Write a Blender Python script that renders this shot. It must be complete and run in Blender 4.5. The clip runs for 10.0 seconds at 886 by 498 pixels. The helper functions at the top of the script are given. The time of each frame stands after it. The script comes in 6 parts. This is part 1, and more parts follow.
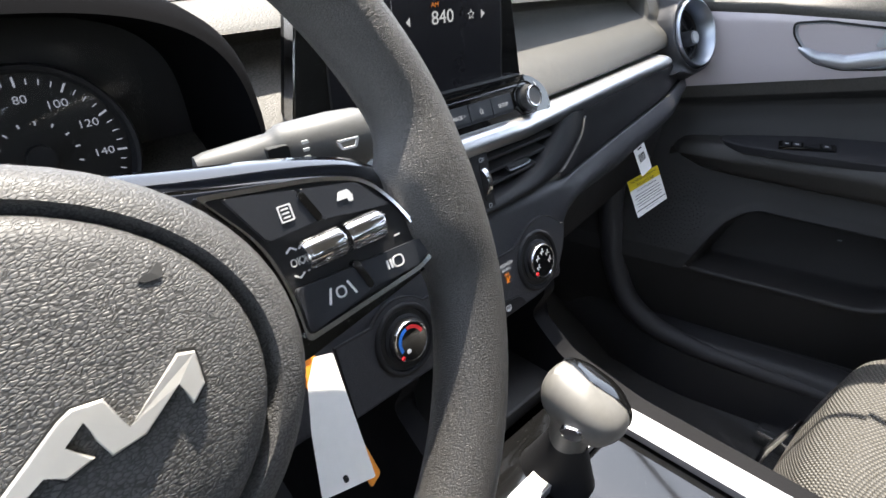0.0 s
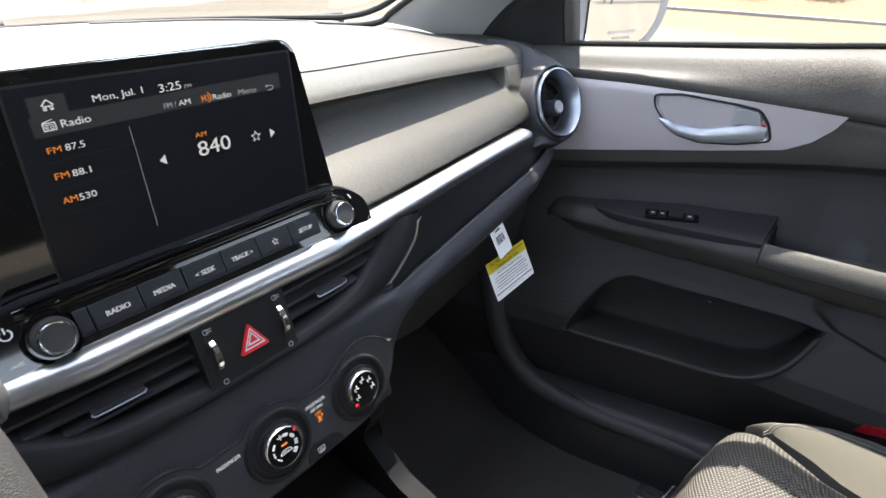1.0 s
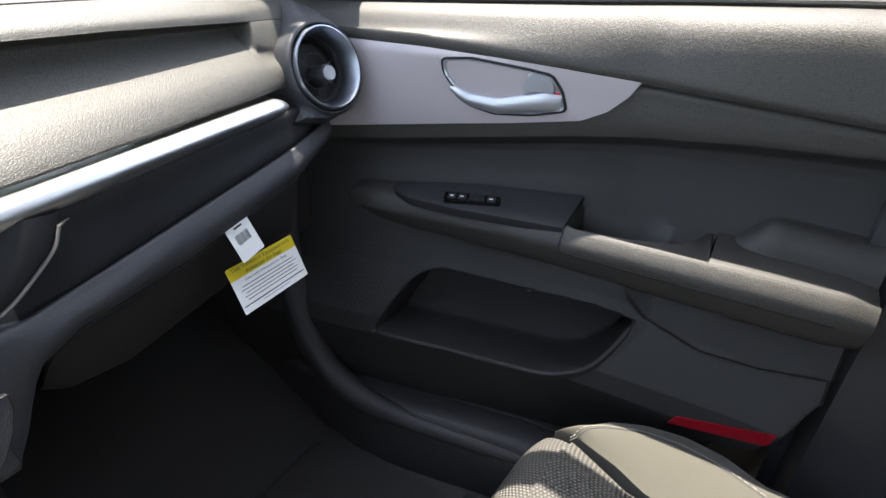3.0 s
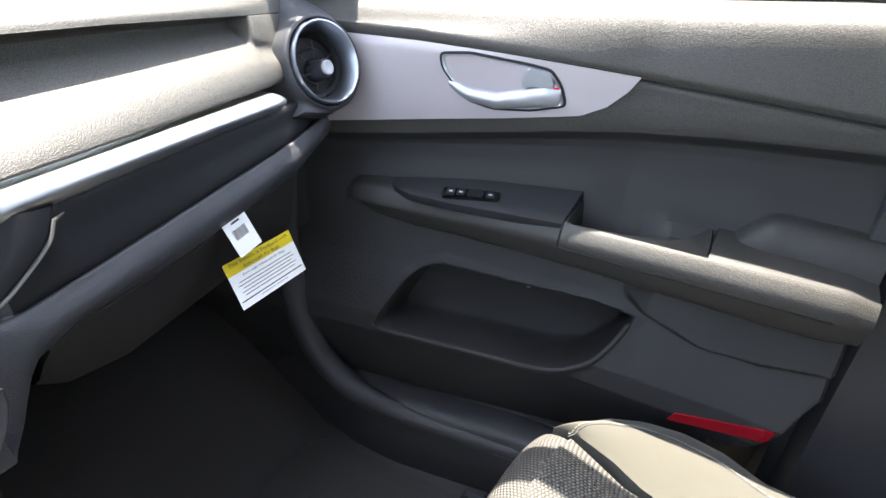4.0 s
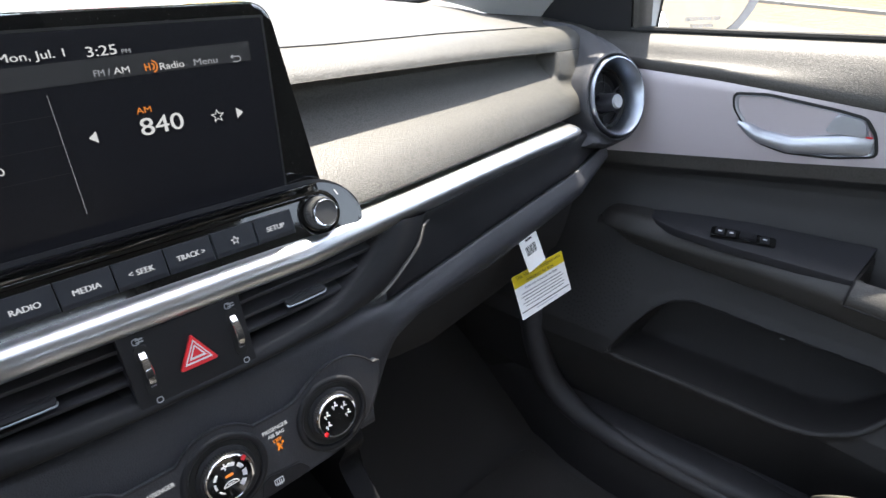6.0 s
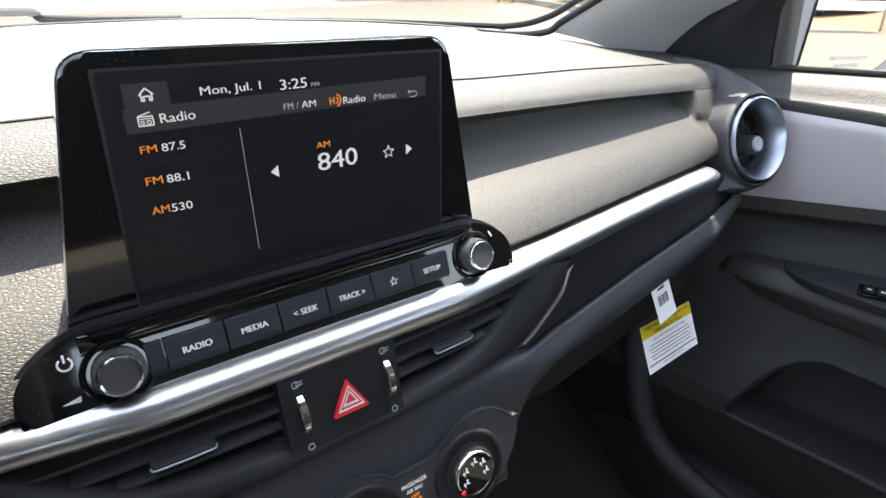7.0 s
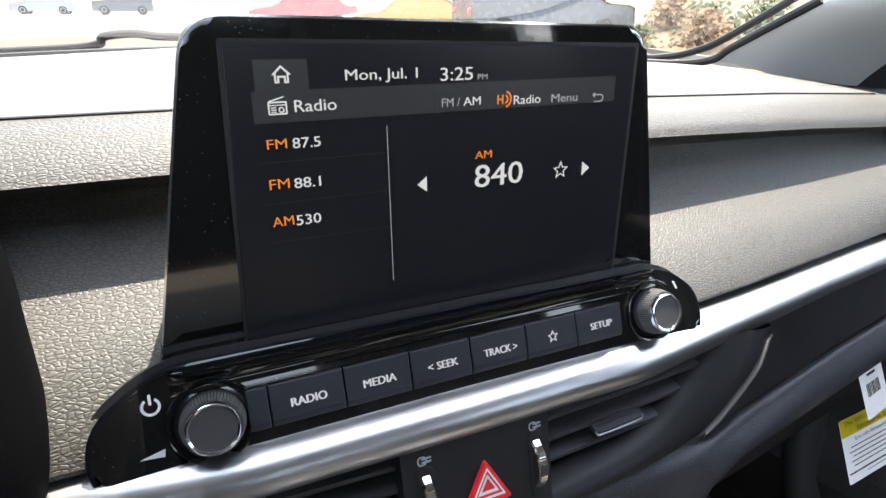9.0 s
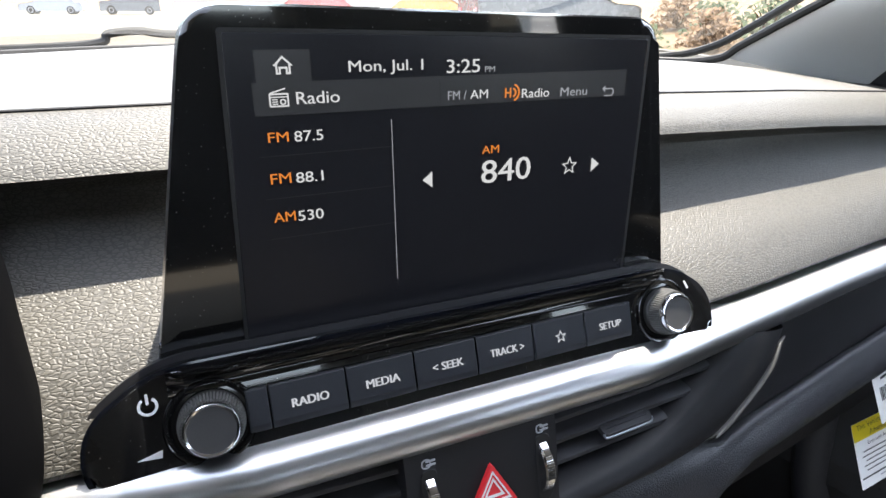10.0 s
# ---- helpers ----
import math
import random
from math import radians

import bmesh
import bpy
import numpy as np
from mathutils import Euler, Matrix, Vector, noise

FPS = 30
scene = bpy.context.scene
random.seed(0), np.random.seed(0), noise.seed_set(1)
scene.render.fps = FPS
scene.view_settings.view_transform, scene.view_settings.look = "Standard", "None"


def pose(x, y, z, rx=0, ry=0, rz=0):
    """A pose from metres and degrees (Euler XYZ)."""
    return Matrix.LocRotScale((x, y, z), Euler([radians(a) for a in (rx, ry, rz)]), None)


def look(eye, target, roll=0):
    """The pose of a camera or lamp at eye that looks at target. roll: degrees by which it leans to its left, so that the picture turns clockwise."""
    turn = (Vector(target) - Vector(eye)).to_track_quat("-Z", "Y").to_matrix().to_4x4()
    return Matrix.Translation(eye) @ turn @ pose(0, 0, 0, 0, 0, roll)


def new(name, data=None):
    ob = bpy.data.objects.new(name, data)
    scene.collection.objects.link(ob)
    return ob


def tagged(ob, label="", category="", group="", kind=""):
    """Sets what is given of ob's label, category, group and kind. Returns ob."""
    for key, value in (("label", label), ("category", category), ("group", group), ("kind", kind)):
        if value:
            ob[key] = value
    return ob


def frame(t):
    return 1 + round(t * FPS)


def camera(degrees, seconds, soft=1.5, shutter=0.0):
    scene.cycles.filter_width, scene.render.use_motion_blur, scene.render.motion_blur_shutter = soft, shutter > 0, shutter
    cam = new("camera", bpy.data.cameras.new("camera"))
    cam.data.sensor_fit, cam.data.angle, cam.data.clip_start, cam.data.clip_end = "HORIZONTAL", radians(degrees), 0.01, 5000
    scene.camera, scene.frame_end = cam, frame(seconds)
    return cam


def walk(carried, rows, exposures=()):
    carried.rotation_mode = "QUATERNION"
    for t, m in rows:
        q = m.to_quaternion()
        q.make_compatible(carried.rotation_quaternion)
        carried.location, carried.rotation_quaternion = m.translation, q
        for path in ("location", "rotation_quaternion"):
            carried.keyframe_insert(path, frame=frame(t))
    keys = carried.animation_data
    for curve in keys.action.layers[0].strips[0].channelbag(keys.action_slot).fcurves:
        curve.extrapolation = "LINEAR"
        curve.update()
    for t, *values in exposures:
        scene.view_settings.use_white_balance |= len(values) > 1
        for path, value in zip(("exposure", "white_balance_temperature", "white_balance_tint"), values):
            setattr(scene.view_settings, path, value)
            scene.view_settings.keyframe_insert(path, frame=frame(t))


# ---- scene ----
cam = camera(76.2, 10.0, soft=1.5, shutter=0.08)
PATH = [
    (0, (-0.3270, -0.3305, 1.0108), (0.8829, 0.9380, 0.0481), -1.84),
    (0.5, (-0.2580, -0.3434, 1.0574), (1.0171, 0.8565, 0.0907), 0.06),
    (1, (-0.1720, -0.3496, 1.0871), (1.1792, 0.7661, 0.1230), 0.25),
    (1.5, (-0.0930, -0.3625, 1.0836), (1.3087, 0.6764, 0.1058), 0.55),
    (2, (-0.0280, -0.3828, 1.0658), (1.4263, 0.5699, 0.0770), 1.46),
    (2.5, (0.0170, -0.4132, 1.0506), (1.5107, 0.4655, 0.0522), 2.18),
    (2.7, (0.0310, -0.4190, 1.0450), (1.5330, 0.4340, 0.0380), 2.60),
    (3.8, (0.0405, -0.4275, 1.0390), (1.5517, 0.3936, 0.0184), 2.73),
    (4, (0.0400, -0.4267, 1.0390), (1.5393, 0.4098, 0.0132), 2.73),
    (4.3, (0.0281, -0.4163, 1.0416), (1.4947, 0.4719, 0.0119), 2.50),
    (4.5, (0.0130, -0.4049, 1.0449), (1.4500, 0.5321, 0.0167), 2.32),
    (5, (-0.0220, -0.3863, 1.0536), (1.3059, 0.6969, 0.0224), 2.29),
    (5.5, (-0.0500, -0.3646, 1.0615), (1.1971, 0.8156, 0.0360), 1.72),
    (6.8, (-0.1015, -0.2815, 1.0650), (0.9570, 1.1340, 0.1290), 0.95),
    (7, (-0.1090, -0.2665, 1.0625), (0.9299, 1.1725, 0.1406), 1.16),
    (7.5, (-0.1160, -0.2352, 1.0547), (0.8308, 1.2788, 0.1540), 1.41),
    (8, (-0.1160, -0.2107, 1.0427), (0.7442, 1.3756, 0.1804), 1.46),
    (8.5, (-0.1090, -0.1973, 1.0322), (0.6829, 1.4411, 0.2024), 0.88),
    (9, (-0.1020, -0.1900, 1.0255), (0.6631, 1.4811, 0.2368), 0.74),
    (9.5, (-0.1010, -0.1858, 1.0217), (0.6520, 1.4938, 0.2395), 0.66),
    (10, (-0.1000, -0.1848, 1.0217), (0.6500, 1.4932, 0.2334), 0.76),
]
EXPOSURES = [(0, 2.6), (1.0, 2.8), (2.5, 2.65), (4.0, 3.55), (4.5, 3.7), (5.0, 3.35), (5.5, 3.05), (7, 2.93), (10, 2.97)]
walk(cam, [(t, look(eye, target, roll)) for t, eye, target, roll in PATH], EXPOSURES)

# ---- light ----
SUN = Vector((0.28, 0.27, 1.0)).normalized()
world = bpy.data.worlds.new("sky")
scene.world = world
world.use_nodes = True
wn = world.node_tree.nodes
sky = wn.new("ShaderNodeTexSky")
sky.sky_type, sky.sun_disc = "NISHITA", False
sky.sun_elevation = math.asin(SUN.z)
sky.sun_rotation = math.atan2(SUN.x, SUN.y)
soft_sky = wn.new("ShaderNodeHueSaturation")
soft_sky.inputs["Saturation"].default_value = 0.52
world.node_tree.links.new(sky.outputs[0], soft_sky.inputs["Color"])
world.node_tree.links.new(soft_sky.outputs[0], wn["Background"].inputs[0])
wn["Background"].inputs[1].default_value = 0.15
sun = new("sun", bpy.data.lights.new("sun", "SUN"))
sun.data.energy, sun.data.angle, sun.data.color = 3.0, radians(0.53), (1.0, 0.92, 0.80)
sun.matrix_world = look(SUN * 20, (0, 0, 0))


# ---- materials ----
def rgb(v):
    return (v, v, v, 1) if isinstance(v, (int, float)) else (*v, 1)


def material(name, color, rough=0.5, metal=0.0, grain=0, depth=0.0, kind="leather", vary=0.12, stain=6.0,
             rough_vary=0.1, coat=0.0, spec=0.5, sheen=0.0, stretch=(1, 1, 1), dust=0.0, lines=0.0):
    """A principled surface: two scales of colour variation, roughness wear and a fine relief of the given grain (cells a metre)."""
    m = bpy.data.materials.new(name)
    m.use_nodes = True
    n, link = m.node_tree.nodes, m.node_tree.links.new
    b = n["Principled BSDF"]
    b.inputs["Metallic"].default_value = metal
    b.inputs["Specular IOR Level"].default_value = spec
    b.inputs["Coat Weight"].default_value = coat
    b.inputs["Coat Roughness"].default_value = 0.03
    b.inputs["Sheen Weight"].default_value = sheen
    co = n.new("ShaderNodeTexCoord").outputs["Object"]
    if stretch != (1, 1, 1):
        wide = n.new("ShaderNodeVectorMath")
        wide.operation = "MULTIPLY"
        wide.inputs[1].default_value = stretch
        link(co, wide.inputs[0])
        co = wide.outputs[0]
    big = n.new("ShaderNodeTexNoise")
    big.inputs["Scale"].default_value, big.inputs["Detail"].default_value = stain, 4
    link(co, big.inputs["Vector"])
    fine = n.new("ShaderNodeTexNoise")
    fine.inputs["Scale"].default_value, fine.inputs["Detail"].default_value = max(grain, 200), 3
    link(co, fine.inputs["Vector"])
    add = n.new("ShaderNodeMath")
    add.operation = "ADD"
    link(big.outputs[0], add.inputs[0])
    link(fine.outputs[0], add.inputs[1])
    ramp = n.new("ShaderNodeMapRange")
    ramp.inputs[1].default_value, ramp.inputs[2].default_value = 0.5, 1.5
    ramp.inputs[3].default_value, ramp.inputs[4].default_value = 1 - vary, 1 + vary
    link(add.outputs[0], ramp.inputs[0])
    mul = n.new("ShaderNodeMix")
    mul.data_type, mul.blend_type = "RGBA", "MULTIPLY"
    mul.inputs["Factor"].default_value = 1
    mul.inputs["A"].default_value = rgb(color)
    link(ramp.outputs[0], mul.inputs["B"])
    if dust:
        speck = n.new("ShaderNodeTexVoronoi")
        speck.inputs["Scale"].default_value = 420
        link(co, speck.inputs["Vector"])
        few = n.new("ShaderNodeMapRange")
        few.inputs[1].default_value, few.inputs[2].default_value = dust * 1.5, dust
        link(speck.outputs["Distance"], few.inputs[0])
        pale = n.new("ShaderNodeMix")
        pale.data_type = "RGBA"
        pale.inputs["B"].default_value = rgb(0.16)
        link(few.outputs[0], pale.inputs["Factor"])
        link(mul.outputs["Result"], pale.inputs["A"])
        mul = pale
    link(mul.outputs["Result"], b.inputs["Base Color"])
    rr = n.new("ShaderNodeMapRange")
    rr.inputs[1].default_value, rr.inputs[2].default_value = 0.3, 0.7
    rr.inputs[3].default_value, rr.inputs[4].default_value = max(rough - rough_vary, 0.02), min(rough + rough_vary, 1)
    link(big.outputs[0], rr.inputs[0])
    link(rr.outputs[0], b.inputs["Roughness"])
    if grain and depth:
        if kind == "leather":
            warp = n.new("ShaderNodeTexNoise")
            warp.inputs["Scale"].default_value = grain * 0.6
            link(co, warp.inputs["Vector"])
            mixv = n.new("ShaderNodeMix")
            mixv.data_type, mixv.blend_type = "RGBA", "LINEAR_LIGHT"
            mixv.inputs["Factor"].default_value = 0.45 / grain
            link(co, mixv.inputs["A"])
            link(warp.outputs["Color"], mixv.inputs["B"])
            tex = n.new("ShaderNodeTexVoronoi")
            tex.feature = "DISTANCE_TO_EDGE"
            tex.inputs["Scale"].default_value = grain
            link(mixv.outputs["Result"], tex.inputs["Vector"])
            inv = n.new("ShaderNodeMapRange")
            inv.inputs[1].default_value, inv.inputs[2].default_value = 0.0, 0.26
            inv.interpolation_type = "SMOOTHERSTEP"
            link(tex.outputs["Distance"], inv.inputs[0])
            pore = n.new("ShaderNodeTexNoise")
            pore.inputs["Scale"].default_value, pore.inputs["Detail"].default_value = grain * 3.0, 2
            link(co, pore.inputs["Vector"])
            both = n.new("ShaderNodeMath")
            both.operation = "MULTIPLY_ADD"
            both.inputs[1].default_value = 0.12
            link(pore.outputs[0], both.inputs[0])
            link(inv.outputs[0], both.inputs[2])
            height = both.outputs[0]
            # Shade in the hollows between grain cells is multiplied into the colour.
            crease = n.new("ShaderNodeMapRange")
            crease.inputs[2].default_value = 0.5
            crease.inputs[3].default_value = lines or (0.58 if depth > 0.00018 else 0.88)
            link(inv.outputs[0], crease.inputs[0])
            furrow_shade = n.new("ShaderNodeMix")
            furrow_shade.data_type, furrow_shade.blend_type = "RGBA", "MULTIPLY"
            furrow_shade.inputs["Factor"].default_value = 1
            link(mul.outputs["Result"], furrow_shade.inputs["A"])
            link(crease.outputs[0], furrow_shade.inputs["B"])
            link(furrow_shade.outputs["Result"], b.inputs["Base Color"])
        elif kind == "knit":
            uv = n.new("ShaderNodeTexCoord").outputs["UV"]
            height = None
            for k in range(3):
                a = k * math.pi / 3
                wave = n.new("ShaderNodeVectorMath")
                wave.operation = "DOT_PRODUCT"
                wave.inputs[1].default_value = (math.cos(a) * grain * 2 * math.pi, math.sin(a) * grain * 2 * math.pi, 0)
                link(uv, wave.inputs[0])
                swing = n.new("ShaderNodeMath")
                swing.operation = "COSINE"
                link(wave.outputs["Value"], swing.inputs[0])
                if height is None:
                    height = swing.outputs[0]
                else:
                    total = n.new("ShaderNodeMath")
                    link(height, total.inputs[0])
                    link(swing.outputs[0], total.inputs[1])
                    height = total.outputs[0]
            thread = n.new("ShaderNodeMapRange")
            thread.inputs[1].default_value, thread.inputs[2].default_value = -1.2, 1.6
            thread.inputs[3].default_value, thread.inputs[4].default_value = 0.35, 1.5
            link(height, thread.inputs[0])
            knots = n.new("ShaderNodeMix")
            knots.data_type, knots.blend_type = "RGBA", "MULTIPLY"
            knots.inputs["Factor"].default_value = 1
            link(mul.outputs["Result"], knots.inputs["A"])
            link(thread.outputs[0], knots.inputs["B"])
            link(knots.outputs["Result"], b.inputs["Base Color"])
        elif kind == "weave":
            tex = n.new("ShaderNodeTexVoronoi")
            tex.inputs["Scale"].default_value = grain
            tex.inputs["Randomness"].default_value = 0.15
            link(co, tex.inputs["Vector"])
            height = tex.outputs["Distance"]
            hole = n.new("ShaderNodeMapRange")
            hole.inputs[1].default_value, hole.inputs[2].default_value = 0.25, 0.45
            hole.inputs[3].default_value, hole.inputs[4].default_value = 1.0, 0.55 if depth > 0.0005 else 0.85
            link(height, hole.inputs[0])
            dots = n.new("ShaderNodeMix")
            dots.data_type, dots.blend_type = "RGBA", "MULTIPLY"
            dots.inputs["Factor"].default_value = 1
            link(mul.outputs["Result"], dots.inputs["A"])
            link(hole.outputs[0], dots.inputs["B"])
            link(dots.outputs["Result"], b.inputs["Base Color"])
        else:
            tex = n.new("ShaderNodeTexNoise")
            tex.inputs["Scale"].default_value, tex.inputs["Detail"].default_value = grain, 5
            link(co, tex.inputs["Vector"])
            height = tex.outputs[0]
        bump = n.new("ShaderNodeBump")
        bump.inputs["Strength"].default_value = 1
        bump.inputs["Distance"].default_value = depth
        link(height, bump.inputs["Height"])
        link(bump.outputs[0], b.inputs["Normal"])
    return m


def glow(name, color, strength):
    m = bpy.data.materials.new(name)
    m.use_nodes = True
    b = m.node_tree.nodes["Principled BSDF"]
    b.inputs["Base Color"].default_value = rgb(0.02)
    b.inputs["Roughness"].default_value = 0.25
    b.inputs["Emission Color"].default_value = rgb(color)
    b.inputs["Emission Strength"].default_value = strength
    return m


def pane(name, tint, gloss_rough=0.0, blend=0.42):
    """Thin glass: clear, with a Fresnel gloss."""
    m = bpy.data.materials.new(name)
    m.use_nodes = True
    n, link = m.node_tree.nodes, m.node_tree.links.new
    n.remove(n["Principled BSDF"])
    t, g, w, f, x = (n.new("ShaderNode" + k) for k in ("BsdfTransparent", "BsdfGlossy", "LayerWeight", "MapRange", "MixShader"))
    t.inputs[0].default_value = rgb(tint)
    g.inputs["Roughness"].default_value = gloss_rough
    w.inputs["Blend"].default_value = blend
    f.inputs[3].default_value, f.inputs[4].default_value = 0.03, 0.5
    f.interpolation_type = "SMOOTHERSTEP"
    link(w.outputs["Facing"], f.inputs[0])
    link(f.outputs[0], x.inputs[0])
    link(t.outputs[0], x.inputs[1])
    link(g.outputs[0], x.inputs[2])
    link(x.outputs[0], n["Material Output"].inputs["Surface"])
    return m


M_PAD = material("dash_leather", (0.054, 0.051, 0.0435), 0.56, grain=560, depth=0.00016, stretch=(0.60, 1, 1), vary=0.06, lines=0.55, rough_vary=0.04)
M_TOP = material("dash_top", (0.060, 0.057, 0.051), 0.58, grain=520, depth=0.00012, vary=0.07)
M_DARK = material("dark_plastic", (0.0130, 0.0133, 0.0152), 0.5, grain=1300, depth=0.00003, spec=0.3)
M_DOORBLACK = material("switch_plastic", (0.030, 0.030, 0.033), 0.55, grain=1300, depth=0.00003, spec=0.15)
M_STALK = material("stalk_plastic", (0.085, 0.085, 0.083), 0.4, grain=1300, depth=0.00003)
M_DARKGRAIN = material("dark_grained", (0.034, 0.0352, 0.0405), 0.45, grain=620, depth=0.00014, spec=0.45)
M_SOFT = material("door_soft", (0.041, 0.039, 0.036), 0.55, grain=700, depth=0.0001, lines=0.74)
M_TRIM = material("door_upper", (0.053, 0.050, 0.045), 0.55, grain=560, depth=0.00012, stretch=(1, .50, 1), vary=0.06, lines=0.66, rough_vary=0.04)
M_CARD = material("door_card", (0.0265, 0.0258, 0.0255), 0.60, grain=700, depth=0.00008)
M_BLACK = material("black_void", 0.006, 0.7)
M_GLOSS = material("piano_black", 0.005, 0.06, rough_vary=0.03, vary=0.05, coat=0.6, dust=0.06)
M_SLAT = material("slat_plastic", (0.034, 0.034, 0.038), 0.45, grain=1300, depth=0.00003, spec=0.4)
M_DEFROST = material("grille_grain", (0.10, 0.098, 0.094), 0.6, grain=330, depth=0.0012, kind="noise", vary=0.35)
M_LACQUER = material("lacquer", (0.004, 0.005, 0.008), 0.05, rough_vary=0.02, vary=0.05, coat=0.3, spec=0.6)
M_CONSOLE = material("console_plastic", (0.0085, 0.0085, 0.0095), 0.6, grain=1300, depth=0.00003, spec=0.08)
M_SATIN = material("satin_trim", (0.34, 0.34, 0.35), 0.45, metal=0.5, grain=1500, depth=0.00004, kind="noise", vary=0.05)
M_THREAD = material("thread", (0.27, 0.26, 0.235), 0.7)
M_CORD = material("fin_cord", (0.115, 0.112, 0.102), 0.7)
M_SILL = material("sill_plastic", (0.045, 0.045, 0.049), 0.5, grain=1100, depth=0.00005)
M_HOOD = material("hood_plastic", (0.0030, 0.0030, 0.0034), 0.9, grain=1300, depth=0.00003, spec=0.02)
M_POCKET = material("pocket_plastic", (0.021, 0.020, 0.020), 0.65, grain=1000, depth=0.0001, spec=0.3)
# Base colour is raised to paint in the grey haze of reflections.
M_SCREEN = material("screen_glass", (0.011, 0.011, 0.0135), 0.25, spec=0.3, rough_vary=0.03, vary=0.05)
M_SILVER = material("satin_silver", (0.54, 0.55, 0.57), 0.32, metal=1.0, vary=0.03, rough_vary=0.03)
M_DOORSIL = material("door_silver", (0.47, 0.43, 0.45), 0.42, metal=0.35, grain=1800, depth=0.00005, kind="noise", vary=0.04)
M_RING = material("blue_silver", (0.36, 0.39, 0.44), 0.33, metal=1.0, grain=1500, depth=0.00003, kind="noise", vary=0.04)
M_HANDLE = material("handle_silver", (0.46, 0.48, 0.52), 0.42, metal=0.8, vary=0.03, rough_vary=0.04)
M_EMBLEM = material("emblem_silver", (0.62, 0.60, 0.56), 0.42, metal=0.6, vary=0.03, rough_vary=0.03)
M_CHROME = material("chrome", (0.8, 0.8, 0.82), 0.12, metal=1, rough_vary=0.05, vary=0.03)
M_BUTTON = material("button", (0.022, 0.024, 0.029), 0.40, grain=1500, depth=0.00004, kind="noise", spec=0.35)
M_RUBBER = material("knurl", 0.020, 0.45)
M_KNOBFACE = material("knob_face", (0.040, 0.040, 0.041), 0.46, grain=1500, depth=0.00003, kind="noise")
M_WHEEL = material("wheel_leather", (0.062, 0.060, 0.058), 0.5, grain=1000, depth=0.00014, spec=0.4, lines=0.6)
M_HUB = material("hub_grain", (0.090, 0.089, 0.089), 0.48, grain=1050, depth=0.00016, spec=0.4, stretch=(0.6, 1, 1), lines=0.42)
M_WHITE = material("print_white", 0.75, 0.5)
M_GREY = material("print_grey", (0.35, 0.36, 0.38), 0.5)
M_PAPER = material("paper", (0.78, 0.78, 0.76), 0.6, vary=0.04)
M_YELLOW = material("yellow_print", (0.62, 0.48, 0.008), 0.55, vary=0.05)
M_INK = material("ink", 0.02, 0.6)
M_INKGREY = material("fine_print", 0.12, 0.6)
M_RED = material("red_plastic", (0.75, 0.03, 0.04), 0.3, coat=0.3)
M_REFLECT = material("red_reflector", (0.32, 0.01, 0.02), 0.3)
M_ORANGE = glow("orange_lit", (1.0, 0.28, 0.02), 0.1248)
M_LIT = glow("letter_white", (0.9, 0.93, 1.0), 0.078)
M_UIW = glow("screen_white", (1.0, 1.0, 1.0), 0.0858)
M_UIG = glow("screen_grey", (0.6, 0.62, 0.66), 0.0702)
M_UIO = glow("screen_orange", (1.0, 0.3, 0.03), 0.0936)
M_UIB = glow("screen_panel", (0.5, 0.53, 0.6), 0.00351)
M_FABRIC = material("seat_fabric", (0.056, 0.053, 0.042), 0.88, grain=1100, depth=0.0004, kind="noise", sheen=0.15, vary=0.16)
M_MESH = material("seat_mesh", (0.096, 0.091, 0.082), 0.6, grain=235, depth=0.0004, kind="knit")
M_CARPET = material("carpet", (0.060, 0.060, 0.062), 0.95, grain=900, depth=0.001, kind="noise", sheen=0.1)
M_PILLAR = material("pillar_cloth", (0.68, 0.69, 0.70), 0.8, grain=1200, depth=0.0002, kind="weave", vary=0.06)
M_LINER = material("headliner", (0.30, 0.30, 0.29), 0.9, grain=900, depth=0.0003, kind="noise")
M_ASPHALT = material("asphalt", (0.098, 0.082, 0.058), 0.9, grain=60, depth=0.004, kind="noise", stain=0.5, vary=0.25)
M_SAND = material("sand_bank", (0.13, 0.088, 0.046), 0.95, grain=8, depth=0.06, kind="noise", stain=0.8, vary=0.4)
M_SMOOTH = material("knob_smooth", (0.15, 0.146, 0.137), 0.42)
M_NUM = glow("dial_white", (0.8, 0.85, 1.0), 0.0624)
M_KERB = material("kerb", (0.16, 0.15, 0.13), 0.9, grain=40, depth=0.004, kind="noise")
M_LEAF = material("leaf", (0.045, 0.065, 0.018), 0.7, vary=0.4)
M_DRY = material("dry_leaf", (0.16, 0.09, 0.04), 0.8, vary=0.4)
M_CARBLACK = material("paint_black", 0.02, 0.15, coat=1)
M_CARYEL = material("paint_yellow", (0.55, 0.27, 0.005), 0.2, coat=1)
M_CARWHITE = material("paint_white", 0.75, 0.2, coat=1)
M_CARGREY = material("paint_grey", (0.25, 0.26, 0.28), 0.2, coat=1)
M_CARSLATE = material("paint_slate", (0.060, 0.064, 0.066), 0.25, coat=0.6)
M_CARRED = material("paint_red", (0.45, 0.02, 0.02), 0.2, coat=1)
M_TYRE = material("tyre", 0.02, 0.85)
M_GLASSDARK = material("tinted_glass", 0.01, 0.05)
M_GLASS = pane("clear_glass", (0.97, 0.98, 0.98))
M_MIRROR = material("mirror_silver", 0.9, 0.02, metal=1, rough_vary=0.0, vary=0.0)
M_WALL = material("stucco_wall", (0.45, 0.42, 0.38), 0.9, grain=30, depth=0.004, kind="noise")


